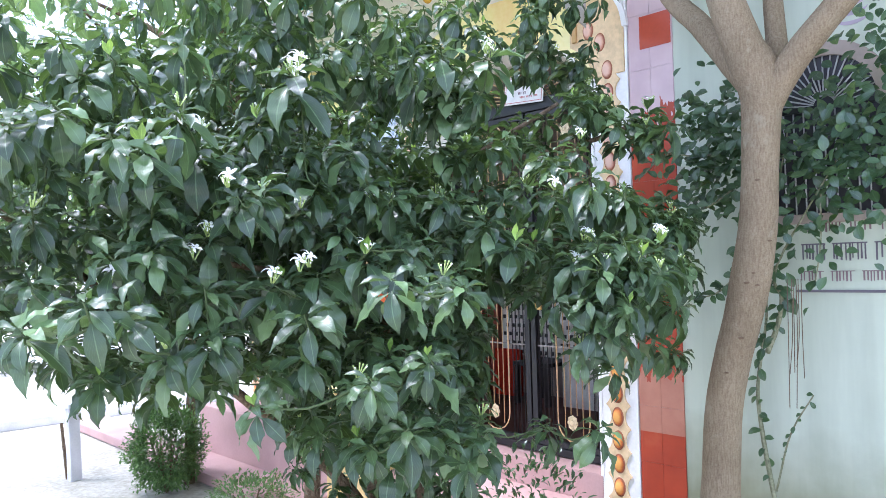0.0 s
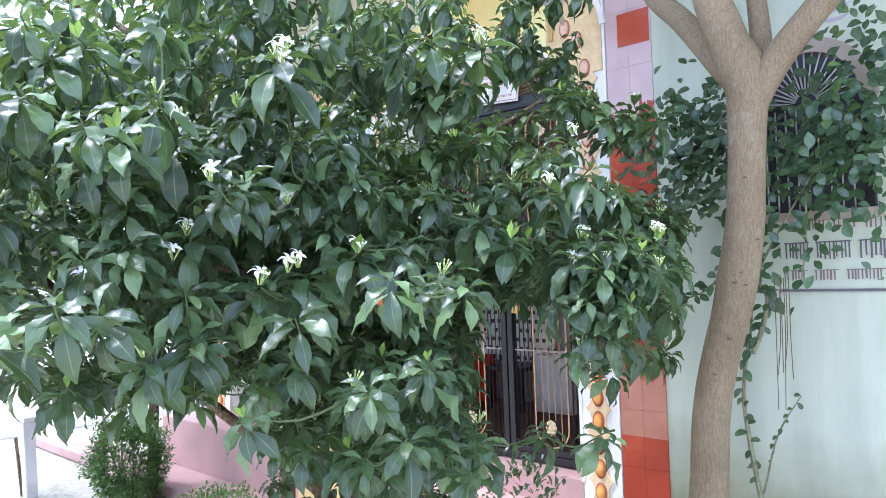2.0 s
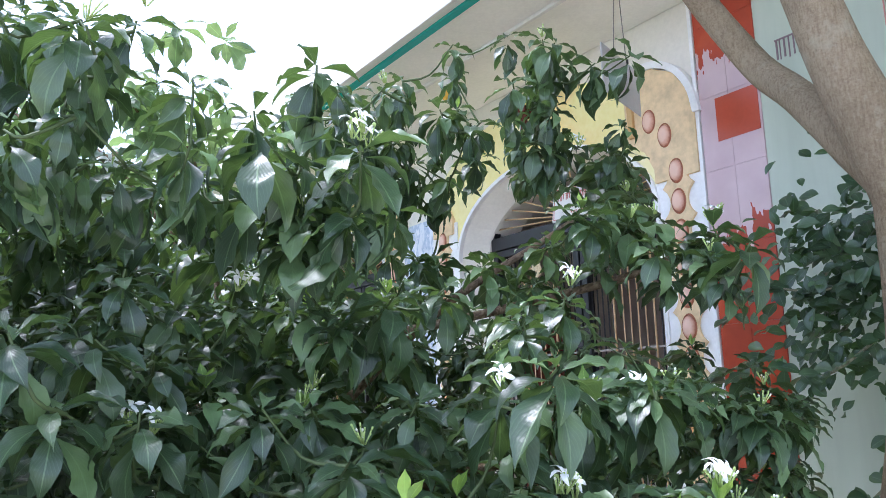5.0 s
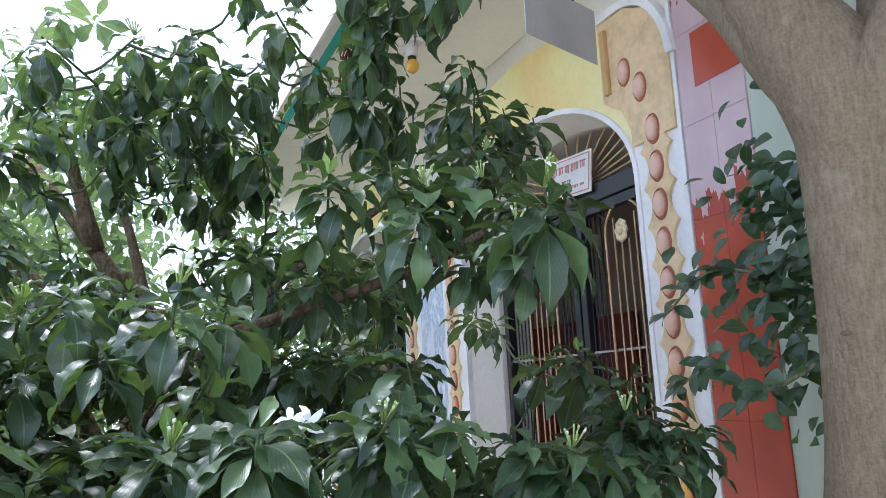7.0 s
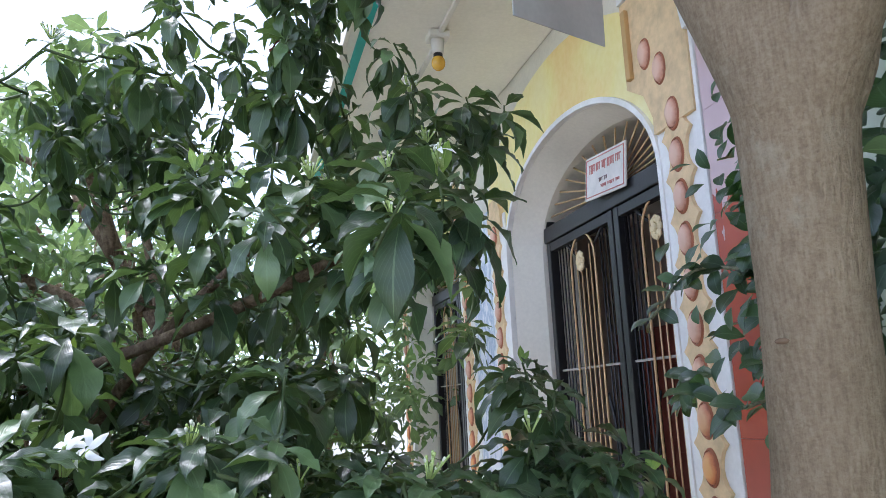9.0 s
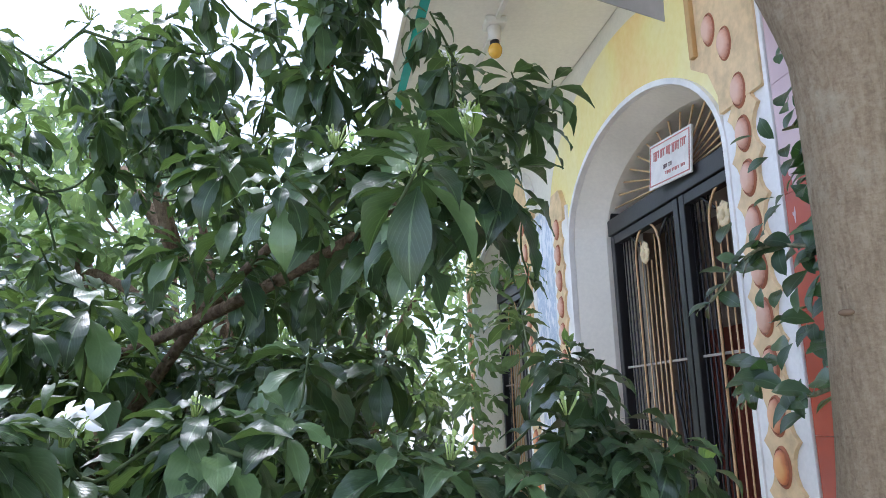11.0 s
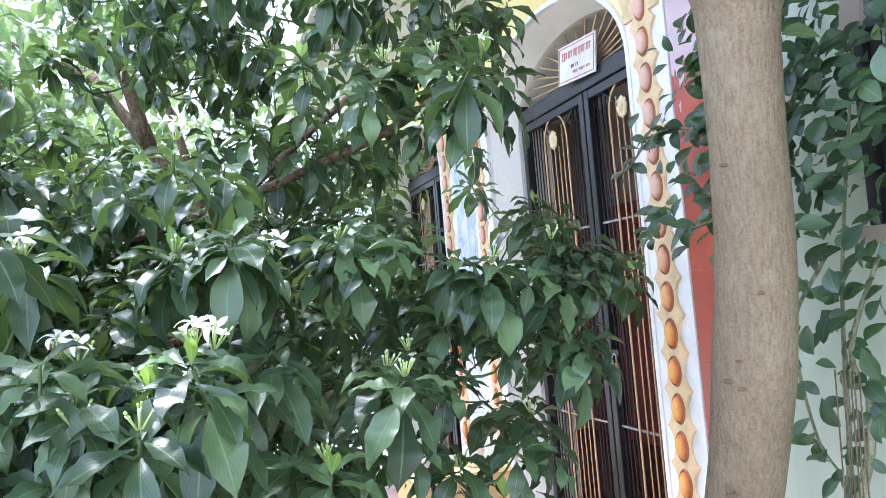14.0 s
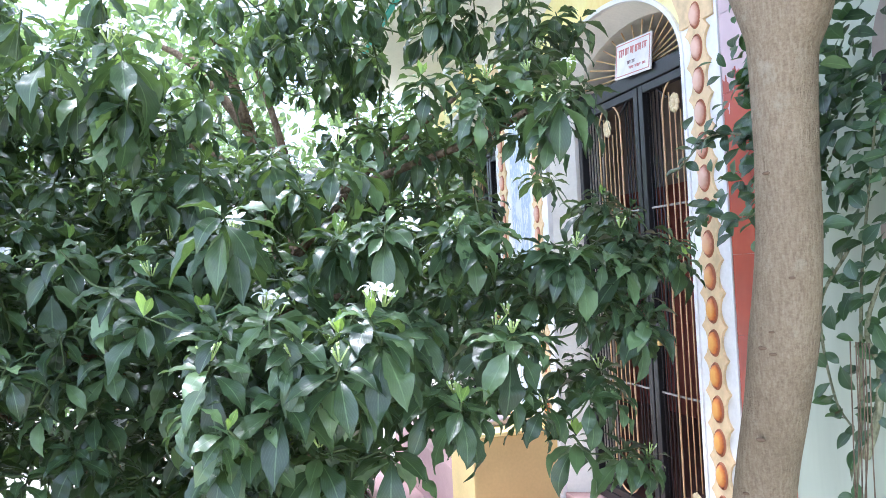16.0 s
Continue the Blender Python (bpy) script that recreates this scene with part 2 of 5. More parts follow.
M["leaf"] = leaf_material("jasmine_leaf", (0.018, 0.038, 0.0185, 1), (0.038, 0.073, 0.034, 1), (0.090, 0.144, 0.062, 1), 0.40, (0.28, 0.46, 0.08, 1), 0.17)
M["leaf_young"] = leaf_material("young_leaf", (0.10, 0.20, 0.035, 1), (0.17, 0.30, 0.055, 1), (0.25, 0.38, 0.08, 1), 0.4, (0.42, 0.6, 0.08, 1), 0.32)
M["leaf_vine"] = leaf_material("vine_leaf", (0.026, 0.05, 0.036, 1), (0.045, 0.08, 0.055, 1), (0.075, 0.12, 0.07, 1), 0.30)
# lighter leaf green; on the climber it stands for sunlit leaves
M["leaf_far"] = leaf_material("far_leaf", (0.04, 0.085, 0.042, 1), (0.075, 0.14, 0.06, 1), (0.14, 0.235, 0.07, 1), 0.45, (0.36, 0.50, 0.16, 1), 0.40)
M["leaf_shrub"] = leaf_material("small_shrub_leaf", (0.05, 0.1, 0.03, 1), (0.09, 0.16, 0.05, 1), (0.14, 0.22, 0.07, 1), 0.55)


def ground_material():
    m = Mat("dusty_ground", 0.95, 0.1)
    c = m.ramp(m.noise(1.1, 6, 0.6), [(0.32, srgb(160, 153, 134)), (0.5, srgb(196, 190, 174)), (0.68, srgb(216, 211, 198))])
    c = m.mix(0.4, c, m.ramp(m.noise(24, 5), [(0.35, srgb(140, 132, 114)), (0.7, srgb(216, 210, 198))]))
    m.colour(c)
    m.bump(m.noise(18, 6), 0.6, 0.02)
    return m.m


M["ground"] = ground_material()


# ---- mesh helpers ----
def mesh_object(name, bm, material, parent=None, label=""):
    me = bpy.data.meshes.new(name)
    bm.normal_update()
    bm.to_mesh(me)
    bm.free()
    for mat in material if isinstance(material, (list, tuple)) else [material]:
        me.materials.append(mat)
    ob = new(name, me)
    ob.parent = parent
    if label:
        ob["label"] = label
    return ob


def part(name, bm, material, parent, label=""):
    return mesh_object(name, bm, material, parent, label)


def thing(name, label, category, group="", kind=""):
    return tagged(new(name), label, category, group, kind)


def smooth(ob):
    for p in ob.data.polygons:
        p.use_smooth = True
    return ob


def box(x0, x1, y0, y1, z0, z1, bevel=0.0, bm=None):
    own = bmesh.new()
    bmesh.ops.create_cube(own, size=1)
    for v in own.verts:
        v.co = Vector((x0 + (v.co.x + 0.5) * (x1 - x0), y0 + (v.co.y + 0.5) * (y1 - y0), z0 + (v.co.z + 0.5) * (z1 - z0)))
    if bevel:
        bmesh.ops.bevel(own, geom=own.edges[:], offset=bevel, segments=2, affect="EDGES", profile=0.6)
    if bm is None:
        return own
    me = bpy.data.meshes.new("tmp")
    own.to_mesh(me)
    own.free()
    bm.from_mesh(me)
    bpy.data.meshes.remove(me)
    return bm


def tube(points, radii, sides=8, bm=None, cap=True):
    """A round tapering stem through the points."""
    bm = bm or bmesh.new()
    pts = [Vector(p) for p in points]
    if isinstance(radii, (int, float)):
        radii = [radii] * len(pts)
    rings, up = [], None
    for i, p in enumerate(pts):
        d = (pts[min(i + 1, len(pts) - 1)] - pts[max(i - 1, 0)]).normalized()
        if up is None:
            up = d.orthogonal().normalized()
        up = (up - d * up.dot(d)).normalized()
        side = d.cross(up)
        rings.append([bm.verts.new(p + radii[i] * (math.cos(a) * up + math.sin(a) * side)) for a in [2 * math.pi * k / sides for k in range(sides)]])
    for a, b in zip(rings, rings[1:]):
        for k in range(sides):
            bm.faces.new((a[k], a[(k + 1) % sides], b[(k + 1) % sides], b[k])).smooth = True
    if cap:
        bm.faces.new(rings[0][::-1])
        bm.faces.new(rings[-1])
    return bm


def spline(points, n):
    """Catmull-Rom through the points, n steps a span."""
    p = [Vector(q) for q in points]
    p = [p[0] * 2 - p[1]] + p + [p[-1] * 2 - p[-2]]
    out = []
    for i in range(1, len(p) - 2):
        for k in range(n):
            t = k / n
            a, b, c, d = p[i - 1], p[i], p[i + 1], p[i + 2]
            out.append(0.5 * (2 * b + (c - a) * t + (2 * a - 5 * b + 4 * c - d) * t * t + (3 * b - a - 3 * c + d) * t ** 3))
    out.append(p[-2])
    return out


def lerp_list(values, n):
    return [float(v) for v in np.interp(np.linspace(0, len(values) - 1, n), range(len(values)), values)]


def plate(outline, y0, y1, bm=None):
    """A flat piece with an outline of (x, z) in the facade's plane, from y0 (front) back to y1."""
    bm = bm or bmesh.new()
    f = [bm.verts.new((x, y0, z)) for x, z in outline]
    b = [bm.verts.new((x, y1, z)) for x, z in outline]
    bm.faces.new(f)
    bm.faces.new(b[::-1])
    n = len(f)
    for i in range(n):
        bm.faces.new((f[i], b[i], b[(i + 1) % n], f[(i + 1) % n]))
    bmesh.ops.recalc_face_normals(bm, faces=bm.faces[:])
    return bm


def ribbon(inner, outer, y0, y1, bm=None):
    """A band between two curves of the same number of (x, z) points."""
    bm = bm or bmesh.new()
    rows = [[bm.verts.new((p[0], y, p[1])) for y, p in ((y0, i), (y0, o), (y1, o), (y1, i))] for i, o in zip(inner, outer)]
    for a, b in zip(rows, rows[1:]):
        for k in range(4):
            bm.faces.new((a[k], a[(k + 1) % 4], b[(k + 1) % 4], b[k]))
    bm.faces.new(rows[0][::-1])
    bm.faces.new(rows[-1])
    bmesh.ops.recalc_face_normals(bm, faces=bm.faces[:])
    return bm


# ---- the veranda front ----
FRONT, GATE, GREEN = 3.675, 3.84, 3.655
FLOOR = 0.50
SPRING, RISE, HALF = 2.70, 0.42, 0.745
BAYS = (-3.395, -5.775)
# the opening narrows towards the gate plane
GATE_HALF, GATE_SHIFT = 0.725, 0.078


def arch_points(cx, half, spring, rise, n=28):
    return [(cx - half * math.cos(math.pi * k / n), spring + rise * math.sin(math.pi * k / n)) for k in range(n + 1)]


def facade_mesh():
    bm = bmesh.new()
    y0, y1, z0, z1 = FRONT, FRONT + 0.32, 0.0, 4.9

    def quad(*p):
        bm.faces.new([bm.verts.new(q) for q in p])

    xs = [-6.95, BAYS[1] - HALF, BAYS[1] + HALF, BAYS[0] - HALF, BAYS[0] + HALF, -2.39]
    for a, b in ((0, 1), (2, 3), (4, 5)):
        for y in (y0, y1):
            quad((xs[a], y, z0), (xs[b], y, z0), (xs[b], y, z1), (xs[a], y, z1))
    for cx in BAYS:
        pts = arch_points(cx, HALF, SPRING, RISE)
        back = arch_points(cx + 0.0375, HALF - 0.0375, SPRING, RISE - 0.055)
        quad((cx - HALF, y1, FLOOR), (cx - HALF + 0.075, y1, FLOOR), (cx - HALF + 0.075, y1, SPRING), (cx - HALF, y1, SPRING))
        quad((cx - HALF, y1, SPRING), (cx - HALF + 0.075, y1, SPRING), (cx - HALF + 0.075, y1, z1), (cx - HALF, y1, z1))
        for y, pts in ((y1, back), (y0, pts)):
            quad((cx - HALF, y, z0), (cx + HALF, y, z0), (cx + HALF, y, FLOOR), (cx - HALF, y, FLOOR))
            for p, q in zip(pts, pts[1:]):
                quad((p[0], y, p[1]), (q[0], y, q[1]), (q[0], y, z1), (p[0], y, z1))
        run = [(cx - HALF, FLOOR)] + pts + [(cx + HALF, FLOOR)]
        deep = [(cx - HALF + 0.075, FLOOR)] + arch_points(cx + 0.0375, HALF - 0.0375, SPRING, RISE - 0.055) + [(cx + HALF, FLOOR)]
        loop = list(zip(run, deep))
        for (p, pd), (q, qd) in zip(loop, loop[1:] + loop[:1]):
            quad((p[0], y0, p[1]), (pd[0], GATE - 0.03, pd[1]), (qd[0], GATE - 0.03, qd[1]), (q[0], y0, q[1]))
            quad((pd[0], GATE - 0.03, pd[1]), (pd[0], y1, pd[1]), (qd[0], y1, qd[1]), (qd[0], GATE - 0.03, qd[1]))
    for x in (xs[0], xs[-1]):
        quad((x, y0, z0), (x, y1, z0), (x, y1, z1), (x, y0, z1))
    quad((xs[0], y0, z1), (xs[-1], y0, z1), (xs[-1], y1, z1), (xs[0], y1, z1))
    bmesh.ops.remove_doubles(bm, verts=bm.verts[:], dist=1e-5)
    bmesh.ops.recalc_face_normals(bm, faces=bm.faces[:])
    return bm


wall_front = tagged(mesh_object("wall_front", facade_mesh(), M["reveal"]), "whitewashed plaster veranda wall with two arched gateways", "wall", kind="structure")
wall_side = tagged(mesh_object("wall_side", box(-2.10, 6.0, GREEN, GREEN + 0.3, 0.0, 4.9), M["green_wall"]), "pale green washed plaster wall with damp foot", "wall", kind="structure")

# yellow arch bands, white edge mouldings
for cx in BAYS:
    inner = arch_points(cx, HALF + 0.018, SPRING, RISE + 0.018)
    outer = arch_points(cx - 0.075, HALF + 0.245, SPRING + 0.22, RISE + 0.12)
    outer = [(min(x, cx + 0.80), z) for x, z in outer]
    band = tagged(mesh_object("trim_band", ribbon(inner, outer, FRONT - 0.012, FRONT - 0.0005), M["yellow"]), "pale yellow painted band round a veranda arch", "arch band", kind="structure")
    lip = [(cx - HALF, FLOOR)] + arch_points(cx, HALF, SPRING, RISE) + [(cx + HALF, FLOOR)]
    lip_out = [(cx - HALF - 0.022, FLOOR)] + arch_points(cx, HALF + 0.022, SPRING, RISE + 0.022) + [(cx + HALF + 0.022, FLOOR)]
    tagged(mesh_object("trim_lip", ribbon(lip, lip_out, FRONT - 0.028, FRONT - 0.0008), M["white_trim"]), "white plaster moulding along an arch edge", "moulding", kind="structure")

# ---- the egg-and-cusp columns beside the arches ----
EGG_PITCH, EGG_TOP = 0.1315, 2.83


def egg_mesh():
    bm = bmesh.new()
    bmesh.ops.create_uvsphere(bm, u_segments=16, v_segments=8, radius=1.0)
    for v in bm.verts:
        v.co = Vector((v.co.x * 0.033, min(v.co.z, 0.25) * 0.022, v.co.y * 0.048))
    for f in bm.faces:
        f.smooth = True
    bmesh.ops.recalc_face_normals(bm, faces=bm.faces[:])
    return bm


def ring_mesh():
    bm = bmesh.new()
    n = 20
    rows = []
    for k in range(n):
        a = 2 * math.pi * k / n
        rows.append([bm.verts.new((r * 0.033 * math.cos(a), y, r * 0.048 * math.sin(a))) for r, y in ((1.0, 0.0), (1.02, -0.006), (1.08, -0.005), (1.16, 0.0))])
    for k in range(n):
        a, b = rows[k], rows[(k + 1) % n]
        for j in range(3):
            bm.faces.new((a[j], a[j + 1], b[j + 1], b[j])).smooth = True
    bmesh.ops.recalc_face_normals(bm, faces=bm.faces[:])
    return bm


def cusp_strip(cx, z0, z1):
    """The cream strip between the scallops: an edge of shallow arcs that meet in points between the eggs."""
    n = max(1, round((z1 - z0) / EGG_PITCH))
    right = []
    for i in range(n):
        for k in range(6):
            t = k / 6
            right.append((0.080 - 0.036 * math.sin(math.pi * t) ** 0.7, z0 + (i + t) * EGG_PITCH))
    right.append((0.080, z0 + n * EGG_PITCH))
    inner = [(cx - w, z) for w, z in right]
    outer = [(cx + w, z) for w, z in right]
    return ribbon(inner, outer, FRONT - 0.034, FRONT - 0.0222)


egg_data = ring_data = None


def egg_column(x0, x1, facing):
    """facing: -1 where the arch lies towards smaller x, +1 towards larger."""
    global egg_data, ring_data
    col = thing("egg_column", "white plaster column with cream cusped strip and painted orange eggs", "column", "columns beside the arches", "structure")
    cx = (x0 + x1) / 2
    part("backing", box(x0, x1, FRONT - 0.022, FRONT - 0.0015, 0.06, 2.93, 0.004), M["white_trim"], col)
    strip = part("cusped_strip", cusp_strip(cx, EGG_TOP - 20.5 * EGG_PITCH, EGG_TOP + 0.5 * EGG_PITCH), M["cream"], col)
    zs = [EGG_TOP - i * EGG_PITCH for i in range(21)]
    spots = [(cx, z) for z in zs]
    # head panel: it leans over the arch on the near column of each bay, and stands straight on the other
    if facing < 0:
        head = [(cx + 0.115, 2.80), (cx + 0.115, 3.05), (cx + 0.09, 3.16), (cx + 0.02, 3.26), (cx - 0.09, 3.315), (cx - 0.26, 3.32), (cx - 0.26, 3.01), (cx - 0.16, 2.95), (cx - 0.115, 2.86), (cx - 0.115, 2.80)]
        part("head_panel", plate(head, FRONT - 0.036, FRONT - 0.0025), M["cream"], col, "cream plaster head with a rounded shoulder")
        rim = [(p.x, p.z) for p in spline([(x, 0, z) for x, z in head[1:6]], 5)]
        rim_out = [(x + 0.034 * (1 - k / (len(rim) - 1)), z + 0.034 * (k / (len(rim) - 1)) ** 0.5) for k, (x, z) in enumerate(rim)]
        part("head_rim", ribbon(rim, rim_out, FRONT - 0.046, FRONT - 0.003), M["white_trim"], col, "white raised rim")
        part("head_bar", box(cx - 0.235, cx - 0.205, FRONT - 0.052, FRONT - 0.034, 3.03, 3.28, 0.004), M["bar_tan"], col, "tan upright bar")
        spots += [(cx - 0.045, 2.997), (cx - 0.125, 3.082)]
    else:
        part("head_panel", plate([(cx - 0.105, 2.86), (cx + 0.105, 2.86), (cx + 0.105, 2.95), (cx + 0.06, 3.02), (cx - 0.06, 3.02), (cx - 0.105, 2.95)], FRONT - 0.036, FRONT - 0.0025), M["cream"], col, "cream plaster head")
    for x, z in spots:
        if egg_data is None:
            e = smooth(part("egg", egg_mesh(), M["egg"], col))
            r = smooth(part("egg_ring", ring_mesh(), M["egg_ring"], col))
            egg_data, ring_data = e.data, r.data
        else:
            e, r = new("egg", egg_data), new("egg_ring", ring_data)
            e.parent = r.parent = col
        e.location, r.location = (x, FRONT - 0.034, z), (x, FRONT - 0.0345, z)
    return col


egg_column(-2.64, -2.392, -1)
egg_column(-4.425, -4.165, 1)
egg_column(-5.02, -4.775, -1)
egg_column(-6.80, -6.545, 1)

# blue-veined marble strip between two columns
marble = Mat("blue_marble", 0.3, 0.5)
marble.colour(marble.ramp(marble.noise(16, 5, 0.65, (1, 1, 0.4)), [(0.42, srgb(226, 228, 236)), (0.52, srgb(168, 184, 206)), (0.6, srgb(232, 232, 238))]))
tagged(mesh_object("trim_marble", box(-4.774, -4.426, FRONT - 0.02, FRONT - 0.001, FLOOR, 3.0, 0.003), marble.m), "white marble facing with blue-grey veins", "facing", kind="structure")

# ---- tiled pillar ----
pillar = thing("tiled_pillar", "pillar of glazed terracotta tiles half overpainted in lavender", "pillar", kind="structure")
part("core", box(-2.385, -2.102, FRONT - 0.012, FRONT + 0.318, 0.0, 4.9), M["pink"], pillar)
part("white_line", box(-2.400, -2.383, FRONT - 0.03, FRONT - 0.013, 0.3, 4.6, 0.003), M["white_trim"], pillar)

# ---- canopy over the veranda ----
canopy = tagged(mesh_object("ceiling_canopy", box(-7.05, -2.10, 2.81, FRONT - 0.004, 3.56, 3.70, 0.006), M["ceiling"]), "white plastered concrete canopy slab above the arches", "canopy", kind="structure")
tagged(mesh_object("trim_teal", box(-7.05, -2.10, 2.848, 2.886, 3.547, 3.5595), M["teal"]), "teal painted drip edge under the canopy", "edge band", kind="structure")
tagged(mesh_object("wall_parapet", box(-7.05, -2.10, 2.79, 2.808, 3.55, 3.95, 0.004), M["white_wash"]), "white canopy fascia", "fascia", kind="structure")

# ---- iron gates ----
def iron_gate(cx):
    gate = thing("iron_gate", "closed black double gate with gold rods and cream rosettes", "gate", "gates in the arches")
    gate.location = (cx, GATE, FLOOR)
    H = 2.735 - FLOOR
    part("lintel", box(-GATE_HALF + 0.004, GATE_HALF - 0.004, -0.03, 0.03, H, H + 0.075, 0.004), M["black_iron"], gate)
    part("bottom_rail", box(-GATE_HALF + 0.004, GATE_HALF - 0.004, -0.025, 0.025, 0.012, 0.06, 0.004), M["black_iron"], gate)
    # fan above the lintel
    rim_in = arch_points(0, GATE_HALF - 0.03, H + 0.075, 0.315 - 0.025)
    rim_out = arch_points(0, GATE_HALF - 0.004, H + 0.075, 0.315)
    part("fan_rim", ribbon(rim_in, rim_out, -0.02, 0.02), M["black_iron"], gate)
    n = 17
    for k in range(1, n):
        a = math.pi * k / n
        far = Vector((-math.cos(a) * (GATE_HALF - 0.02), 0, H + 0.075 + math.sin(a) * (0.30)))
        near = Vector((-math.cos(a) * 0.10, 0, H + 0.078 + math.sin(a) * 0.05))
        part("fan_rod", tube([near, far], 0.0045, 6), M["gold"], gate)
    for side in (-1, 1):
        leaf = part("gate_leaf", bmesh_leaf_frame(side, H), M["black_iron"], gate, "black welded iron leaf frame")
        mid = side * 0.335
        # hairpin of gold bar
        w, top, low = 0.125, H - 0.03, 0.11
        loop = [Vector((mid - w, -0.012, 0.5)), Vector((mid - w, -0.012, top - w))]
        loop += [Vector((mid - w * math.cos(math.pi * k / 10), -0.012, top - w + w * math.sin(math.pi * k / 10))) for k in range(1, 10)]
        loop += [Vector((mid + w, -0.012, top - w)), Vector((mid + w, -0.012, 0.5)), Vector((mid + w, -0.012, low + w))]
        loop += [Vector((mid + w * math.cos(math.pi * k / 10), -0.012, low + w - w * math.sin(math.pi * k / 10))) for k in range(1, 10)]
        loop += [Vector((mid - w, -0.012, low + w)), Vector((mid - w, -0.012, 0.5))]
        part("gold_loop", tube(loop, 0.0052, 6, cap=False), M["gold"], leaf, "gold painted hairpin bar")
        for dx in (-0.07, -0.024, 0.024, 0.07):
            hi = H - 0.19 if abs(dx) < 0.05 else H - 0.09
            lo = 0.28 if abs(dx) < 0.05 else 0.16
            part("gold_rod", tube([(mid + dx, -0.008, lo), (mid + dx, -0.008, hi)], 0.0034, 6), M["gold"], leaf)
        for dx in (-0.285, -0.25, -0.215, -0.18, -0.15, 0.15, 0.18, 0.215, 0.25, 0.285):
            part("black_rod", tube([(mid + dx, 0.006, 0.06), (mid + dx, 0.006, H - 0.02)], 0.0038, 6), M["black_iron"], leaf)
        for z in (0.70, 1.615):
            part("cross_rod", box(*sorted((side * 0.03, side * (GATE_HALF - 0.05))), -0.004, 0.006, z - 0.005, z + 0.005, 0.002), M["pale_iron"], leaf, "pale flat iron bar")
        for z in (0.235, H - 0.155):
            part("rosette", rosette_mesh(mid, z), M["rosette"], leaf, "cream cast flower rosette")
        for k in (-1, 1):
            part("scroll", tube(spline([(mid + k * 0.125, -0.002, 1.5), (mid + k * 0.165, -0.002, 1.38), (mid + k * 0.20, -0.002, 1.2), (mid + k * 0.19, -0.002, 0.95)], 5), 0.0065, 6), M["black_iron"], leaf)
            part("brace", tube([(mid + k * 0.09, 0.0, H - 0.11), (mid + k * 0.22, 0.0, H - 0.02)], 0.006, 6), M["black_iron"], leaf)
    lock = part("padlock", box(0.066, 0.116, -0.046, -0.024, 0.935, 0.988, 0.007), M["brass"], gate, "brass padlock")
    arc = [Vector((0.075, -0.035, 0.985)), Vector((0.075, -0.035, 1.01))] + [Vector((0.091 - 0.016 * math.cos(math.pi * k / 8), -0.035, 1.01 + 0.018 * math.sin(math.pi * k / 8))) for k in range(1, 8)] + [Vector((0.107, -0.035, 1.01)), Vector((0.107, -0.035, 0.985))]
    part("shackle", tube(arc, 0.0035, 7), M["pale_iron"], lock, "steel shackle")
    part("hasp", box(0.03, 0.125, -0.032, -0.024, 1.02, 1.045, 0.003), M["black_iron"], gate)
    return gate


def bmesh_leaf_frame(side, H):
    bm = bmesh.new()
    x0, x1 = sorted((side * 0.006, side * (GATE_HALF - 0.01)))
    for a, b in ((x0, x0 + 0.042), (x1 - 0.042, x1)):
        box(a, b, -0.022, 0.022, 0.062, H - 0.003, 0.004, bm)
    box(x0 + 0.043, x1 - 0.043, -0.02, 0.02, 0.064, 0.10, 0.003, bm)
    box(x0 + 0.043, x1 - 0.043, -0.02, 0.02, H - 0.045, H - 0.004, 0.003, bm)
    return bm


def rosette_mesh(x, z):
    bm = bmesh.new()
    for k in range(8):
        a = 2 * math.pi * k / 8
        m = Matrix.Translation((x + 0.027 * math.cos(a), -0.024, z + 0.032 * math.sin(a))) @ Matrix.Diagonal((0.017, 0.009, 0.019, 1))
        bmesh.ops.create_icosphere(bm, subdivisions=1, radius=1, matrix=m)
    bmesh.ops.create_icosphere(bm, subdivisions=2, radius=1, matrix=Matrix.Translation((x, -0.028, z)) @ Matrix.Diagonal((0.018, 0.012, 0.02, 1)))
    return bm


gate_a = iron_gate(BAYS[0] + GATE_SHIFT)
copy_thing(gate_a, Matrix.Translation((BAYS[1] + GATE_SHIFT, GATE, FLOOR)))

# notice over the gate
notice = thing("notice_board", "small white notice with red border and faded writing", "sign")
notice.matrix_world = pose(-3.285, 3.79, 2.877, -4, 3, 4)
part("board", box(-0.16, 0.16, -0.004, 0.004, -0.092, 0.092, 0.002), M["paper"], notice)
for a, b, c, d in ((-0.150, 0.150, 0.078, 0.082), (-0.150, 0.150, -0.082, -0.078), (-0.150, -0.146, -0.078, 0.078), (0.146, 0.150, -0.078, 0.078)):
    part("border", box(a, b, -0.0065, -0.0042, c, d), M["ink_red"], notice)
rnd = random.Random(5)
for z, h, x, x1, ink in ((0.036, 0.040, -0.125, 0.125, "ink_red"), (-0.022, 0.018, -0.045, 0.02, "ink_grey"), (-0.050, 0.014, -0.03, 0.115, "ink_red")):
    while x < x1 - 0.02:
        wid = min(rnd.uniform(0.03, 0.055), x1 - x)
        part("writing", box(x, x + wid, -0.0062, -0.0042, z + h * 0.34, z + h * 0.5), M[ink], notice)
        k = x + 0.003
        while k < x + wid - 0.004:
            part("writing", box(k, k + rnd.uniform(0.003, 0.006), -0.0062, -0.0042, z - h * rnd.uniform(0.25, 0.5), z + h * 0.34), M[ink], notice)
            k += rnd.uniform(0.009, 0.014)
        x += wid + 0.010

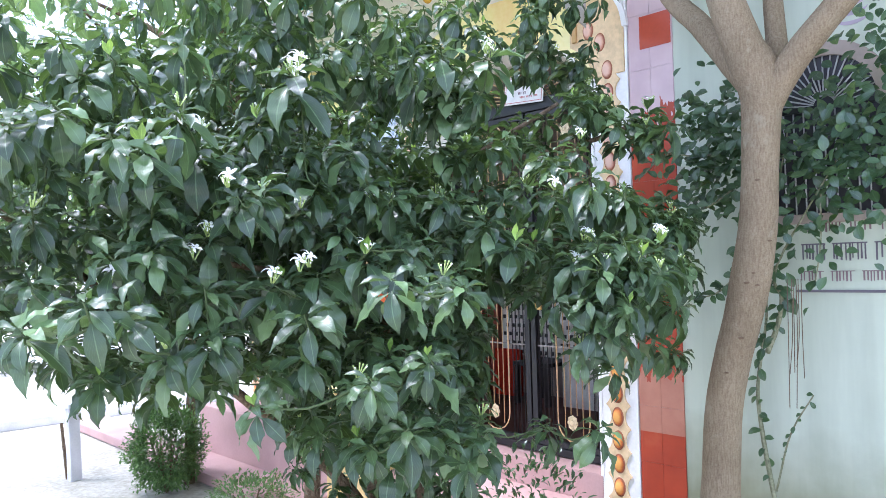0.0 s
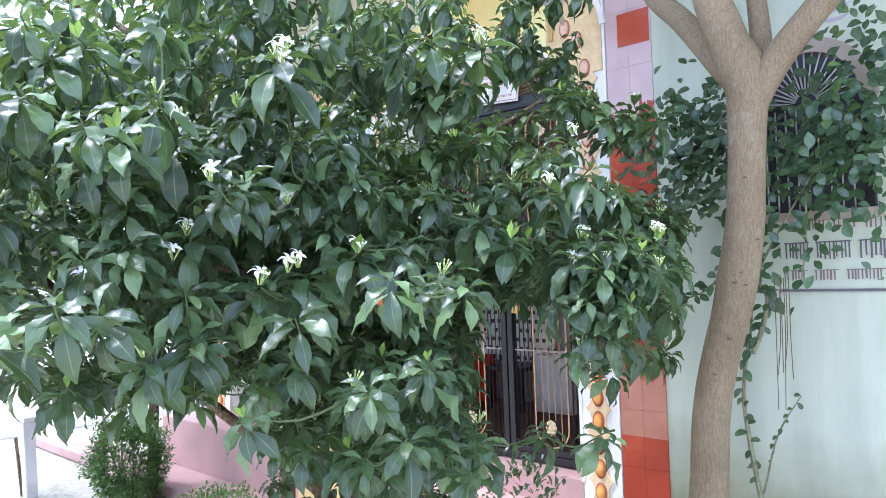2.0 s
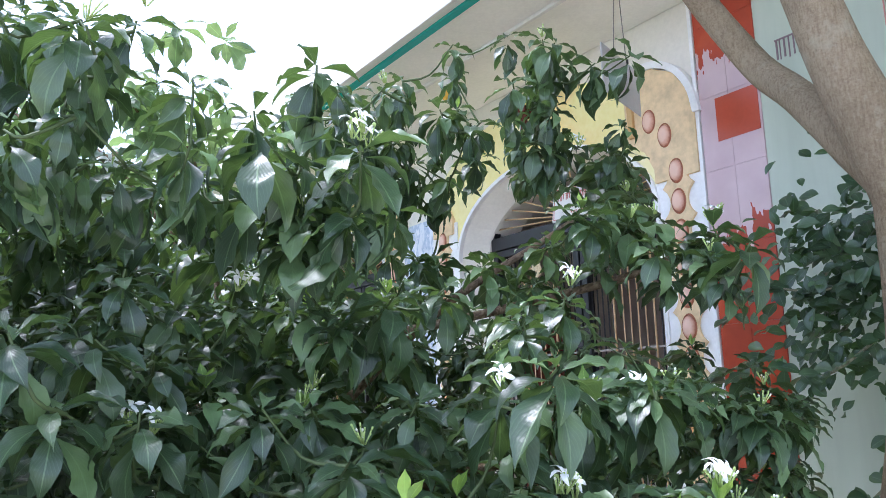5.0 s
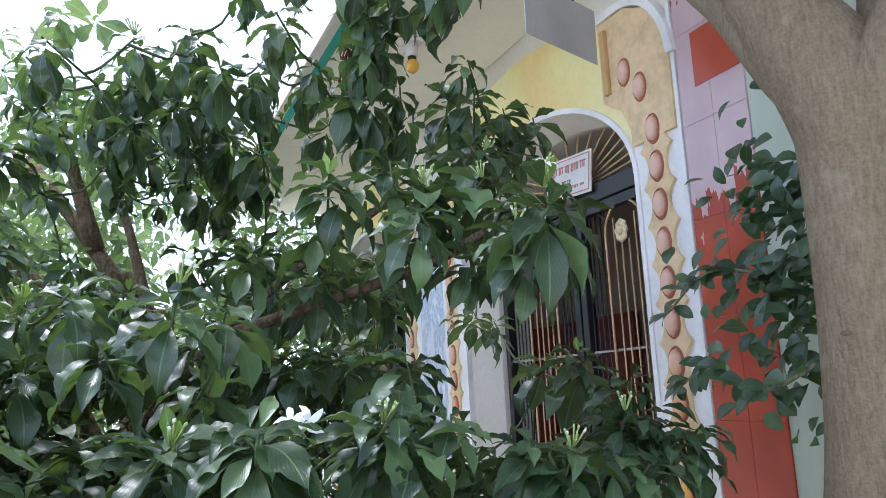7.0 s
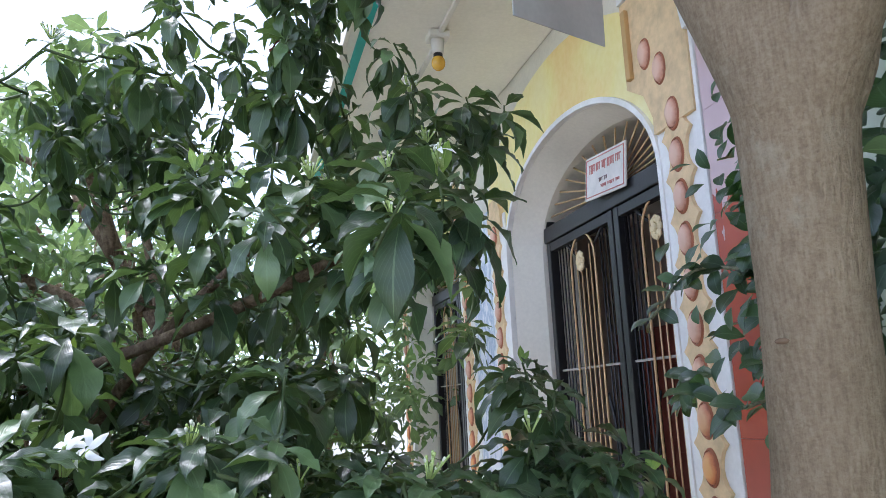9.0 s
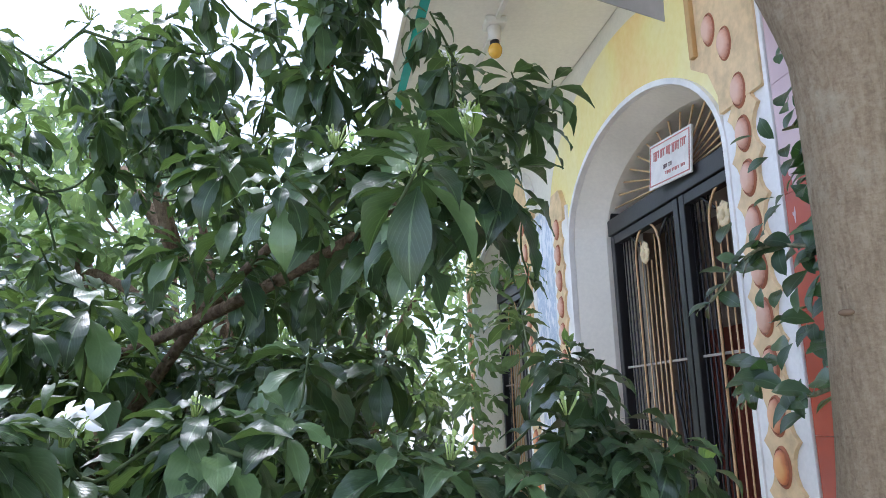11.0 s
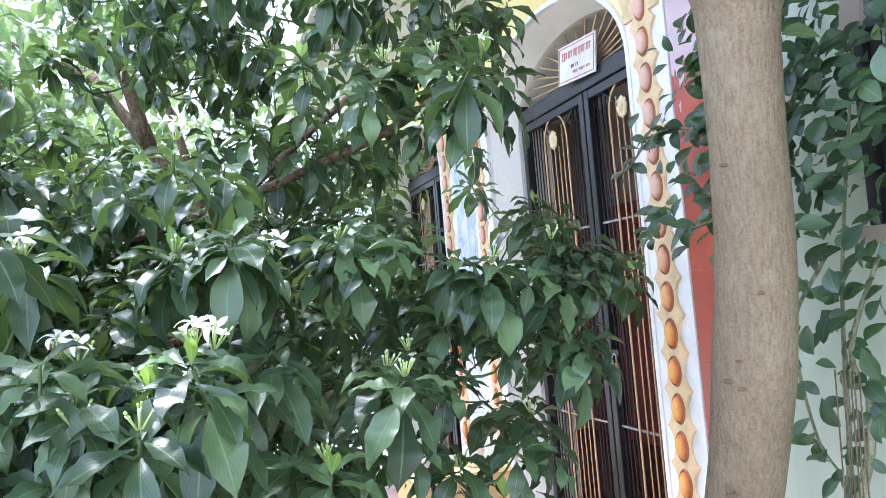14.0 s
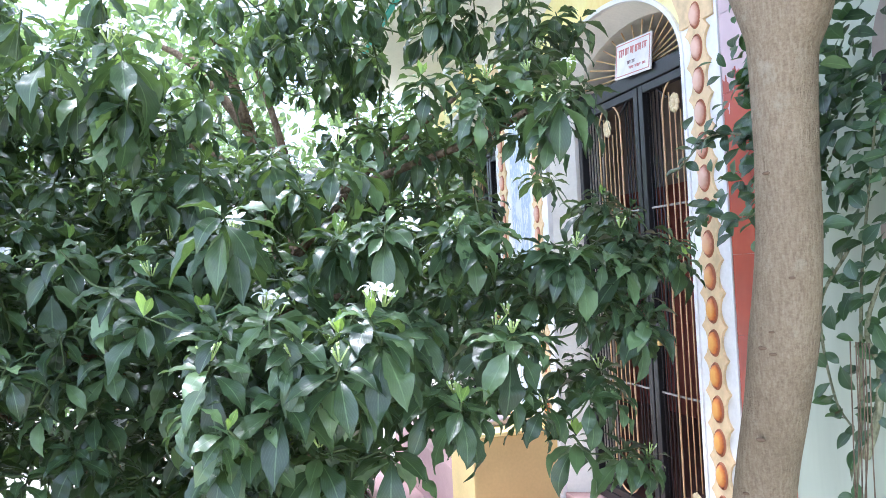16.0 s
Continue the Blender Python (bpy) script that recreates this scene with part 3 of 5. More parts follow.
# ---- rooms behind the gates ----
def room():
    bm = bmesh.new()
    box(-6.95, -2.2, 5.6, 5.75, 0.0, 4.9, 0, bm)
    box(-7.0, -6.85, 3.97, 5.6, 0.0, 4.9, 0, bm)
    box(-2.35, -2.2, 3.97, 5.6, 0.0, 4.9, 0, bm)
    return bm


tagged(mesh_object("wall_inner", room(), M["room"]), "grey-brown inner veranda walls", "wall", kind="structure")
tagged(mesh_object("ceiling_inner", box(-6.95, -2.2, 3.97, 5.6, 3.4, 3.55), M["ceiling"]), "plain veranda ceiling", "ceiling", kind="structure")
tagged(mesh_object("floor_veranda", box(-6.9, -2.2, FRONT + 0.01, 5.6, 0.3, FLOOR), M["cement_floor"]), "dark reddish cement veranda floor", "floor", kind="structure")
inner_door = thing("wooden_door", "maroon panelled double door inside the veranda", "door", "inner doors")
part("door_leaf", box(-0.75, -0.01, -0.03, 0.03, 0.0, 2.0, 0.01), M["maroon"], inner_door)
part("door_leaf", box(0.01, 0.75, -0.03, 0.03, 0.0, 2.0, 0.01), M["maroon"], inner_door)
for x in (-0.38, 0.38):
    for z in (0.45, 1.35):
        part("panel", box(x - 0.25, x + 0.25, -0.042, -0.031, z - 0.3, z + 0.35, 0.008), M["maroon"], inner_door)
inner_door.location = (-3.05, 5.55, FLOOR)
copy_thing(inner_door, Matrix.Translation((-6.0, 5.55, FLOOR)))
red_screen = tagged(mesh_object("red_banner", box(-5.16, -4.84, 5.36, 5.42, FLOOR, 0.94, 0.02), M["red_cloth"]), "red cloth banner standing on the veranda floor", "banner")
cloth = thing("patterned_cloth", "white cloth with small dark squares hung on the inner wall", "cloth")
part("sheet", box(-5.24, -4.26, 5.565, 5.58, 0.86, 1.62, 0.004), M["paper"], cloth)
dots = bmesh.new()
for i in range(13):
    for j in range(9):
        x, z = -5.20 + i * 0.075 + (0.0375 if j % 2 else 0), 0.90 + j * 0.083
        box(x - 0.017, x + 0.017, 5.560, 5.5645, z - 0.017, z + 0.017, 0, dots)
part("print", dots, M["black_iron"], cloth, "dark printed squares")["kind"] = "stuff"
cabinet = thing("white_cabinet", "small white cabinet standing on the veranda floor", "cabinet")
part("body", box(-4.23, -3.86, 5.24, 5.52, FLOOR, 0.98, 0.006), M["paper"], cabinet)
part("door", box(-4.215, -3.875, 5.222, 5.2385, FLOOR + 0.03, 0.965, 0.004), M["paper"], cabinet)
# table-shaped filler, added where the space behind the gate is dark
low_table = thing("low_table", "dark table-shaped filler for the dark area inside the veranda", "table")
part("tabletop", box(-4.68, -4.27, 5.10, 5.50, 0.84, 0.875, 0.006), M["black_iron"], low_table)
for x in (-4.65, -4.30):
    for y in (5.13, 5.47):
        part("leg", box(x - 0.02, x + 0.02, y - 0.02, y + 0.02, FLOOR, 0.84, 0.003), M["black_iron"], low_table)

tagged(mesh_object("sill_gate", box(-4.14, -2.65, FRONT - 0.012, GATE + 0.09, 0.02, FLOOR + 0.004, 0.006), M["pink"]), "pink washed threshold under the gate", "sill", kind="structure")

# ---- plinth, ledge, cheek block ----
tagged(mesh_object("plinth", box(-6.95, -4.72, 3.20, FRONT - 0.002, 0.0, FLOOR, 0.012), M["pink"]), "pink washed plinth below the veranda", "plinth", kind="structure")
tagged(mesh_object("plinth_ledge", box(-9.5, -4.72, 2.80, 3.198, 0.0, 0.09, 0.012), M["pink"]), "pink cement ledge along the plinth foot", "ledge", kind="structure")
cheek = thing("cheek_block", "yellow washed masonry block beside the gate steps", "block", kind="structure")
part("body", box(-4.70, -4.20, 3.12, FRONT - 0.002, 0.0, 0.86, 0.012), M["tan"], cheek)
part("coping", box(-4.715, -4.185, 3.105, FRONT - 0.003, 0.862, 0.885, 0.006), M["yellow"], cheek)
steps = thing("gate_steps", "cement steps up to the gate", "steps", kind="structure")
for i in range(2):
    part("step", box(-4.19, -2.76, 2.98 + 0.30 * i, FRONT - 0.002, 0.167 * i + (0.001 if i else 0), 0.167 * (i + 1), 0.01), M["pink"], steps)


def bag_mesh():
    bm = bmesh.new()
    bmesh.ops.create_icosphere(bm, subdivisions=4, radius=1)
    for v in bm.verts:
        k = 1 + 0.22 * noise.noise(v.co * 1.7) + 0.08 * noise.noise(v.co * 5)
        v.co = Vector((v.co.x * 0.075 * k, v.co.y * 0.15 * k, max(v.co.z, -0.7) * 0.036 * k + 0.026))
    for f in bm.faces:
        f.smooth = True
    return bm


bag = tagged(mesh_object("cloth_bundle", bag_mesh(), M["cloth"]), "crumpled grey cloth bundle lying on the yellow block", "bundle")
bag.location = (-4.42, 3.28, 0.886)
bag2 = tagged(mesh_object("white_packet", bag_mesh(), M["paper"]), "crumpled white plastic packet on the yellow block", "packet")
bag2.matrix_world = pose(-4.36, 3.50, 0.886, 0, 0, 60) @ Matrix.Diagonal((0.8, 0.7, 2.2, 1))

# ---- bulb, conduit and tin plate under the canopy ----
lamp = thing("ceiling_bulb", "yellow bulb in a white holder under the canopy", "lamp")
part("base", box(-3.57, -3.48, 3.135, 3.225, 3.525, 3.558, 0.008), M["plastic_white"], lamp)
part("holder", tube([(-3.525, 3.178, 3.525), (-3.525, 3.178, 3.475), (-3.525, 3.178, 3.462)], [0.03, 0.026, 0.024], 14), M["plastic_white"], lamp)
part("collar", tube([(-3.525, 3.178, 3.462), (-3.525, 3.178, 3.445)], [0.02, 0.02], 12), M["black_iron"], lamp, "dark metal collar")
bm = bmesh.new()
bmesh.ops.create_uvsphere(bm, u_segments=16, v_segments=10, radius=0.03, matrix=Matrix.Translation((-3.525, 3.178, 3.420)) @ Matrix.Diagonal((1, 1, 1.15, 1)))
smooth(part("bulb", bm, M["bulb"], lamp, "small yellow glass bulb"))
conduit = thing("cable_conduit", "white plastic cable conduit along the canopy", "conduit")
part("run", box(-3.479, -2.4, 3.175, 3.195, 3.54, 3.5585, 0.003), M["plastic_white"], conduit)
part("run", box(-5.6, -3.581, 3.185, 3.205, 3.54, 3.5585, 0.003), M["plastic_white"], conduit)

tin = thing("hanging_plate", "plain tin plate hung on two wires from the canopy", "plate")
tin.matrix_world = pose(-2.43, 3.256, 3.122, 0, 2, 110)
part("sheet", box(-0.178, 0.178, -0.002, 0.002, -0.096, 0.096, 0.0015), M["tin"], tin)
for x in (-0.06, 0.06):
    part("wire", tube([(x, 0, 0.10), (x * 0.3, 0, 0.42)], 0.002, 5), M["wire"], tin)
    part("hook", tube([(x, -0.004, 0.092), (x, -0.004, 0.11)], 0.005, 6), M["black_iron"], tin)

# ---- painted writing and fan window on the pale green wall ----
def wall_writing(x0, x1, z, h, material, seed, name):
    t = tagged(new(name), "faded hand-painted writing on the pale green wall", "writing")
    r = random.Random(seed)
    x = x0
    while x < x1 - 0.05:
        w = min(r.uniform(0.09, 0.17), x1 - x)
        part("word_bar", box(x, x + w, GREEN - 0.004, GREEN - 0.0012, z + h * 0.42, z + h * 0.49), material, t)
        k = x + 0.004
        while k < x + w - 0.008:
            part("stroke", box(k, k + r.uniform(0.004, 0.008), GREEN - 0.0035, GREEN - 0.0012, z - h * r.uniform(0.3, 0.5), z + h * 0.42), material, t)
            k += r.uniform(0.012, 0.022)
        x += w + 0.03
    return t


wall_writing(-1.44, 0.6, 1.865, 0.055, M["ink_grey"], 2, "painted_writing")
wall_writing(-1.46, 0.6, 1.75, 0.085, M["ink_black"], 3, "painted_writing")
wall_writing(-1.47, 0.2, 1.64, 0.05, M["ink_grey"], 4, "painted_writing")
wall_writing(-2.02, -1.75, 3.17, 0.09, M["ink_grey"], 6, "painted_writing")
wall_writing(-1.62, -0.6, 3.16, 0.13, M["ink_red"], 7, "painted_writing")
tagged(mesh_object("trim_line", box(-1.49, 5.0, GREEN - 0.008, GREEN - 0.001, 1.566, 1.578), M["ink_black"]), "dark painted line below the wall writing", "line", kind="structure")

window = thing("window_1", "half-round window with fan of grey bars in the green wall", "window", kind="structure")
WX, WZ, WR, WLOW = -1.33, 2.415, 0.235, 1.93
r_in = [(WX - WR * math.cos(math.pi * k / 24), WZ + WR * math.sin(math.pi * k / 24)) for k in range(25)]
r_out = [(WX - (WR + 0.065) * math.cos(math.pi * k / 24), WZ + (WR + 0.065) * math.sin(math.pi * k / 24)) for k in range(25)]
part("arch_frame", ribbon(r_in, r_out, GREEN - 0.03, GREEN - 0.001), M["room"], window, "grey raised arch")
# flat plate on the wall; the recess's shade is put into its dark colour
part("backing", plate([(WX - WR, WLOW)] + r_in + [(WX + WR, WLOW)], GREEN - 0.006, GREEN - 0.0015), M["recess_shade"], window, "flat dark plate for the shaded recess")
for k in range(1, 20):
    a = math.pi * k / 20
    part("bar", tube([(WX - 0.05 * math.cos(a), GREEN - 0.012, WZ + 0.05 * math.sin(a)), (WX - WR * math.cos(a), GREEN - 0.012, WZ + WR * math.sin(a))], 0.004, 5), M["tin"], window)
for k in range(1, 10):
    x = WX - WR + 0.047 * k
    part("bar", tube([(x, GREEN - 0.012, WLOW), (x, GREEN - 0.012, WZ - 0.01)], 0.004, 5), M["tin"], window)
part("rail", box(WX - WR, WX + WR, GREEN - 0.022, GREEN - 0.0065, WZ - 0.012, WZ + 0.012, 0.003), M["black_iron"], window)
for x in (WX - WR - 0.02, WX + WR + 0.02):
    part("jamb", box(x - 0.019, x + 0.019, GREEN - 0.03, GREEN - 0.001, WLOW, WZ - 0.001, 0.004), M["black_iron"], window)
part("sill", box(WX - 0.30, WX + 0.30, GREEN - 0.04, GREEN - 0.001, WLOW - 0.045, WLOW - 0.001, 0.005), M["room"], window)
# faded painted petals over the window
petals = tagged(new("painted_petals"), "faded mauve painted petals on the pale green wall", "painting")
for k in range(4):
    arc = [(WX + 0.13 + 0.07 * math.cos(math.pi * (1.05 + 0.9 * j / 10)), 2.80 + 0.042 * k + 0.035 * math.sin(math.pi * (1.05 + 0.9 * j / 10))) for j in range(11)]
    inner = [(x, z + 0.016 * math.sin(math.pi * j / 10) + 0.002) for j, (x, z) in enumerate(arc)]
    part("petal", ribbon(arc, inner, GREEN - 0.0035, GREEN - 0.0012), M["ink_mauve"], petals)

# ---- ground and distance ----
gm = bmesh.new()
bmesh.ops.create_grid(gm, x_segments=120, y_segments=120, size=1.0)
for v in gm.verts:
    x, y = v.co.x, v.co.y
    x, y = math.copysign(abs(x) ** 2.6, x) * 400 - 3, math.copysign(abs(y) ** 2.6, y) * 400 + 2
    near = max(0.0, 1 - (Vector((x + 3, y - 2)).length / 14))
    v.co = Vector((x, y, -0.012 + 0.016 * near * noise.noise(Vector((x * 1.3, y * 1.3, 0)))))
tagged(mesh_object("ground", gm, M["ground"]), "pale dusty ground of a yard", "ground", kind="structure")


# ---- leaves ----
def leaf_shape(length=1.0, width=0.36, droop=0.35, fold=0.16, n=8, wave=0.03, seed=0, tip=0.0):
    """Vertices, faces and uv of one leaf along +x, its face up; two strips folded along the midrib, with rippled margins."""
    r = random.Random(seed)
    v, uv, f = [], [], []
    ph, pv, side = r.uniform(0, 6), r.uniform(0, 6), r.uniform(-0.05, 0.05)
    x = z = 0.0
    for i in range(n + 1):
        t = i / n
        s = max(0.0, (t - 0.05) / 0.95)
        w = 0.5 * width * (math.sin(math.pi * s ** 1.08) ** (0.76 + tip * s * 2.2) if 0 < s < 1 else 0) + (0.012 if t < 0.99 else 0.002)
        up = wave * (math.sin(10.5 * t + ph) + 0.5 * math.sin(19.0 * t + pv) + 0.34 * math.sin(30.0 * t + pv)) * min(1.0, 3 * s) * length
        dn = wave * (math.sin(9.0 * t + pv) + 0.5 * math.sin(21.0 * t + ph) + 0.34 * math.sin(32.0 * t + ph)) * min(1.0, 3 * s) * length
        y = side * math.sin(math.pi * t)
        v += [(x, y + w, z + fold * w * 1.6 + up), (x, y, z), (x, y - w, z + fold * w * 1.6 + dn)]
        uv += [(1, t), (0.5, t), (0, t)]
        a = 2.1 * droop * (t ** 1.3) - 0.12
        x += length / n * math.cos(a)
        z -= length / n * math.sin(a)
    for i in range(n):
        a = 3 * i
        f += [(a, a + 3, a + 4, a + 1), (a + 1, a + 4, a + 5, a + 2)]
    return np.array(v, float), f, np.array(uv, float)


LEAVES = [leaf_shape(1, w, d, fo, 14, wv, i, 0.40) for i, (w, d, fo, wv) in enumerate(((0.34, 0.26, 0.24, 0.030), (0.39, 0.44, 0.18, 0.040), (0.33, 0.66, 0.30, 0.034), (0.41, 0.36, 0.12, 0.046), (0.35, 0.80, 0.22, 0.040), (0.32, 0.36, 0.50, 0.026), (0.38, 0.56, 0.08, 0.050)))]
ROUND = [leaf_shape(1, w, d, fo, 8, 0.015, 20 + i) for i, (w, d, fo) in enumerate(((0.56, 0.3, 0.15), (0.50, 0.5, 0.1), (0.60, 0.2, 0.2)))]
SMALL = [leaf_shape(1, 0.4, 0.3, 0.2, 3, 0.0, 40)]


def basis(out, up):
    """Rows: the leaf's length, its width and its face."""
    x = out / np.linalg.norm(out)
    y = np.cross(up, x)
    n = np.linalg.norm(y)
    y = y / n if n > 1e-6 else np.array((0, 1, 0))
    return np.array((x, y, np.cross(x, y)))


def leaf_mesh(name, placed, shapes, material):
    """One mesh of many leaves; placed: (kind, origin, basis, size)."""
    V, F, U, at = [], [], [], 0
    for k, o, b, s in placed:
        v, f, uv = shapes[k % len(shapes)]
        V.append(v * s @ b + o)
        F.append(np.array(f) + at)
        U.append(uv)
        at += len(v)
    V, F, U = np.concatenate(V), np.concatenate(F), np.concatenate(U)
    me = bpy.data.meshes.new(name)
    me.vertices.add(len(V))
    me.vertices.foreach_set("co", V.ravel())
    me.loops.add(F.size)
    me.loops.foreach_set("vertex_index", F.ravel().astype(np.int32))
    me.polygons.add(len(F))
    me.polygons.foreach_set("loop_start", np.arange(0, F.size, 4, dtype=np.int32))
    me.polygons.foreach_set("use_smooth", np.ones(len(F), bool))
    layer = me.uv_layers.new(name="UVMap")
    layer.data.foreach_set("uv", U[F.ravel()].ravel())
    me.materials.append(material)
    me.update(calc_edges=True)
    me.validate()
    return me


def whorl(rng, at, axis, size, count, hang=0.5, young=True):
    """Leaves round a shoot's tip: the outer ones hang, a few pale ones stand in the middle."""
    out, pale = [], []
    axis = np.array(axis, float)
    axis /= np.linalg.norm(axis)
    side = np.cross(axis, (0.3, 0.9, 0.1))
    side /= np.linalg.norm(side)
    other = np.cross(axis, side)
    spin = rng.uniform(0, 6.28)
    for k in range(count):
        a = spin + k * 2.399 + rng.uniform(-0.25, 0.25)
        tier = (k + 0.5) / count
        e = radians(22 - 58 * tier - 62 * hang * tier + rng.uniform(-10, 10))
        ring = math.cos(a) * side + math.sin(a) * other
        d = math.cos(e) * ring + math.sin(e) * axis
        up = math.cos(e) * axis - math.sin(e) * ring + 0.22 * np.array((rng.uniform(-1, 1), rng.uniform(-1, 1), rng.uniform(-1, 1)))
        s = size * rng.uniform(0.82, 1.1) * (0.66 + 0.44 * tier)
        o = np.array(at) - axis * 0.035 * tier + d * 0.008
        out.append((rng.randrange(7), o, basis(d, up), s))
    if young:
        for k in range(2):
            a = spin + 1.3 + k * 3.14
            d = 0.45 * (math.cos(a) * side + math.sin(a) * other) + axis + np.array((0, 0, 0.4))
            pale.append((0, np.array(at), basis(d, side), size * rng.uniform(0.3, 0.5)))
    return out, pale


# ---- the flowering shrub ----
SHRUB_BASE = np.array((-2.30, 2.00, 0.0))
# centre and half-axes of the crown's masses
CROWN = [
    ((-2.15, 1.45, 1.80), (0.62, 0.85, 0.50), 120, 0.16),
    ((-1.48, 2.08, 1.80), (0.34, 0.44, 0.17), 24, 0.16),
    ((-1.55, 1.35, 1.52), (0.34, 0.42, 0.34), 40, 0.25),
    ((-1.28, 1.93, 1.62), (0.12, 0.22, 0.10), 7, 0.3),
    ((-1.95, 2.36, 2.18), (0.38, 0.25, 0.24), 20, 0.25),
    ((-2.25, 1.90, 1.62), (0.50, 0.60, 0.32), 40, 0.3),
    ((-2.08, 0.80, 1.85), (0.46, 0.62, 0.50), 60, 0.25),
    ((-2.15, 0.85, 2.42), (0.50, 0.62, 0.42), 74, 0.6),
    ((-2.06, 2.38, 2.76), (0.17, 0.16, 0.20), 7, 1.0),
    ((-2.38, 2.14, 2.72), (0.24, 0.20, 0.14), 7, 1.0),
    ((-2.02, 2.02, 2.20), (0.42, 0.44, 0.10), 12, 0.3),
    ((-2.15, 2.44, 2.02), (0.48, 0.16, 0.12), 18, 0.3),
    ((-1.92, 2.44, 1.80), (0.40, 0.24, 0.08), 24, 0.25),
    ((-1.98, 1.90, 1.92), (0.42, 0.42, 0.10), 12, 0.25),
    ((-1.95, 2.25, 1.70), (0.36, 0.28, 0.05), 18, 0.3),
    ((-2.20, 1.85, 1.05), (0.42, 0.42, 0.42), 26, 0.25),
    ((-1.95, 1.70, 1.45), (0.26, 0.26, 0.30), 26, 0.35),
    ((-2.95, 1.60, 1.85), (0.60, 0.85, 0.50), 34, 0.25),
    ((-2.75, 0.25, 1.95), (0.62, 0.62, 0.72), 34, 0.25),
    ((-2.75, 2.05, 1.80), (0.34, 0.50, 0.42), 60, 0.3),
    ((-2.30, 1.95, 1.75), (0.40, 0.40, 0.16), 34, 0.3),
    ((-2.70, 1.55, 2.20), (0.40, 0.40, 0.22), 30, 0.3),
    ((-2.25, 2.25, 1.50), (0.45, 0.40, 0.22), 46, 0.35),
    ((-2.60, 2.35, 2.05), (0.25, 0.30, 0.22), 26, 0.35),
    ((-1.74, 1.40, 2.38), (0.18, 0.20, 0.10), 12, 1.0),
    ((-2.38, 2.13, 2.60), (0.15, 0.13, 0.13), 6, 1.0),
]
rng = random.Random(11)
tips = []
# the outermost shoots
SHOOTS = [(-1.54, 0.99, 2.18), (-1.48, 1.29, 1.80), (-1.47, 1.57, 1.86), (-1.41, 1.87, 1.70), (-1.28, 2.02, 1.72), (-1.60, 1.16, 1.70), (-1.735, 1.03, 1.71), (-2.10, 2.81, 2.46), (-1.98, 2.46, 2.82), (-1.69, 0.79, 2.05), (-1.67, 2.68, 2.26), (-1.67, 1.58, 2.28), (-1.41, 2.11, 1.96), (-1.48, 2.32, 1.98), (-1.50, 2.53, 1.91)]
SHOOTS += [(-2.19, 2.72, 2.60), (-1.73, 2.41, 2.40), (-1.70, 2.29, 2.36), (-1.49, 2.03, 2.12), (-2.08, 2.16, 2.70), (-2.11, 2.83, 2.57), (-1.62, 2.62, 2.30), (-2.13, 2.93, 2.05), (-1.65, 2.525, 2.22), (-1.52, 2.56, 2.20), (-2.67, 1.92, 2.80), (-1.25, 2.02, 1.79), (-1.20, 1.90, 1.76), (-1.20, 1.86, 1.80), (-1.50, 2.415, 1.74)]
SHOOTS += [(-1.40, 2.245, 1.62), (-1.36, 2.11, 1.96), (-1.58, 0.62, 1.79), (-1.22, 1.85, 1.60), (-1.235, 1.93, 1.68), (-1.98, 1.69, 2.06), (-2.24, 1.75, 2.55), (-2.60, 3.0, 2.50), (-1.32, 2.18, 1.62), (-2.0, 2.47, 2.94), (-1.95, 2.45, 2.72), (-2.0, 2.42, 2.64), (-2.05, 2.50, 2.82), (-2.04, 2.46, 2.76), (-2.10, 2.53, 2.80), (-2.12, 2.47, 2.70)]
SHOOTS += [(-1.60, 2.88, 1.905), (-1.67, 2.84, 2.0), (-1.89, 2.87, 2.06), (-2.60, 2.97, 2.22), (-2.75, 3.05, 2.36), (-1.57, 2.57, 2.25), (-2.37, 2.92, 2.17), (-1.60, 2.75, 1.38), (-1.55, 2.75, 1.75), (-1.45, 2.40, 1.60), (-1.75, 2.75, 1.6), (-1.50, 2.62, 1.55)]
SHOOTS += [(-1.40, 0.42, 1.68), (-1.48, 0.50, 2.02), (-1.62, 0.92, 1.92), (-1.55, 0.75, 1.60), (-1.75, 0.60, 2.25), (-1.66, 1.25, 2.05), (-1.70, 1.05, 2.40), (-1.52, 0.80, 1.95), (-1.60, 1.40, 1.62)]
SHOOTS += [(-1.60, 2.93, 1.91), (-1.60, 2.77, 1.935), (-1.50, 2.678, 1.885), (-1.50, 2.56, 1.898), (-1.50, 2.288, 1.958), (-1.60, 2.837, 1.766), (-1.52, 2.70, 1.80), (-1.75, 2.80, 1.90)]
# the leading whorls on the open side, with the largest leaves
LEAD = [(-1.32, 2.36, 1.714), (-1.25, 2.222, 1.60), (-1.19, 2.04, 1.78), (-1.22, 1.986, 1.745), (-1.17, 2.057, 1.745), (-1.15, 1.975, 1.70), (-1.20, 1.757, 1.715), (-1.20, 1.876, 1.645), (-1.25, 1.788, 1.985), (-1.478, 1.60, 2.35), (-1.52, 1.45, 2.36), (-1.37, 2.115, 1.955), (-1.49, 2.30, 1.95), (-1.49, 2.59, 1.89), (-1.378, 2.163, 1.78), (-1.40, 2.35, 1.72), (-1.726, 2.424, 2.045), (-1.93, 2.91, 2.04), (-1.79, 2.10, 2.02)]
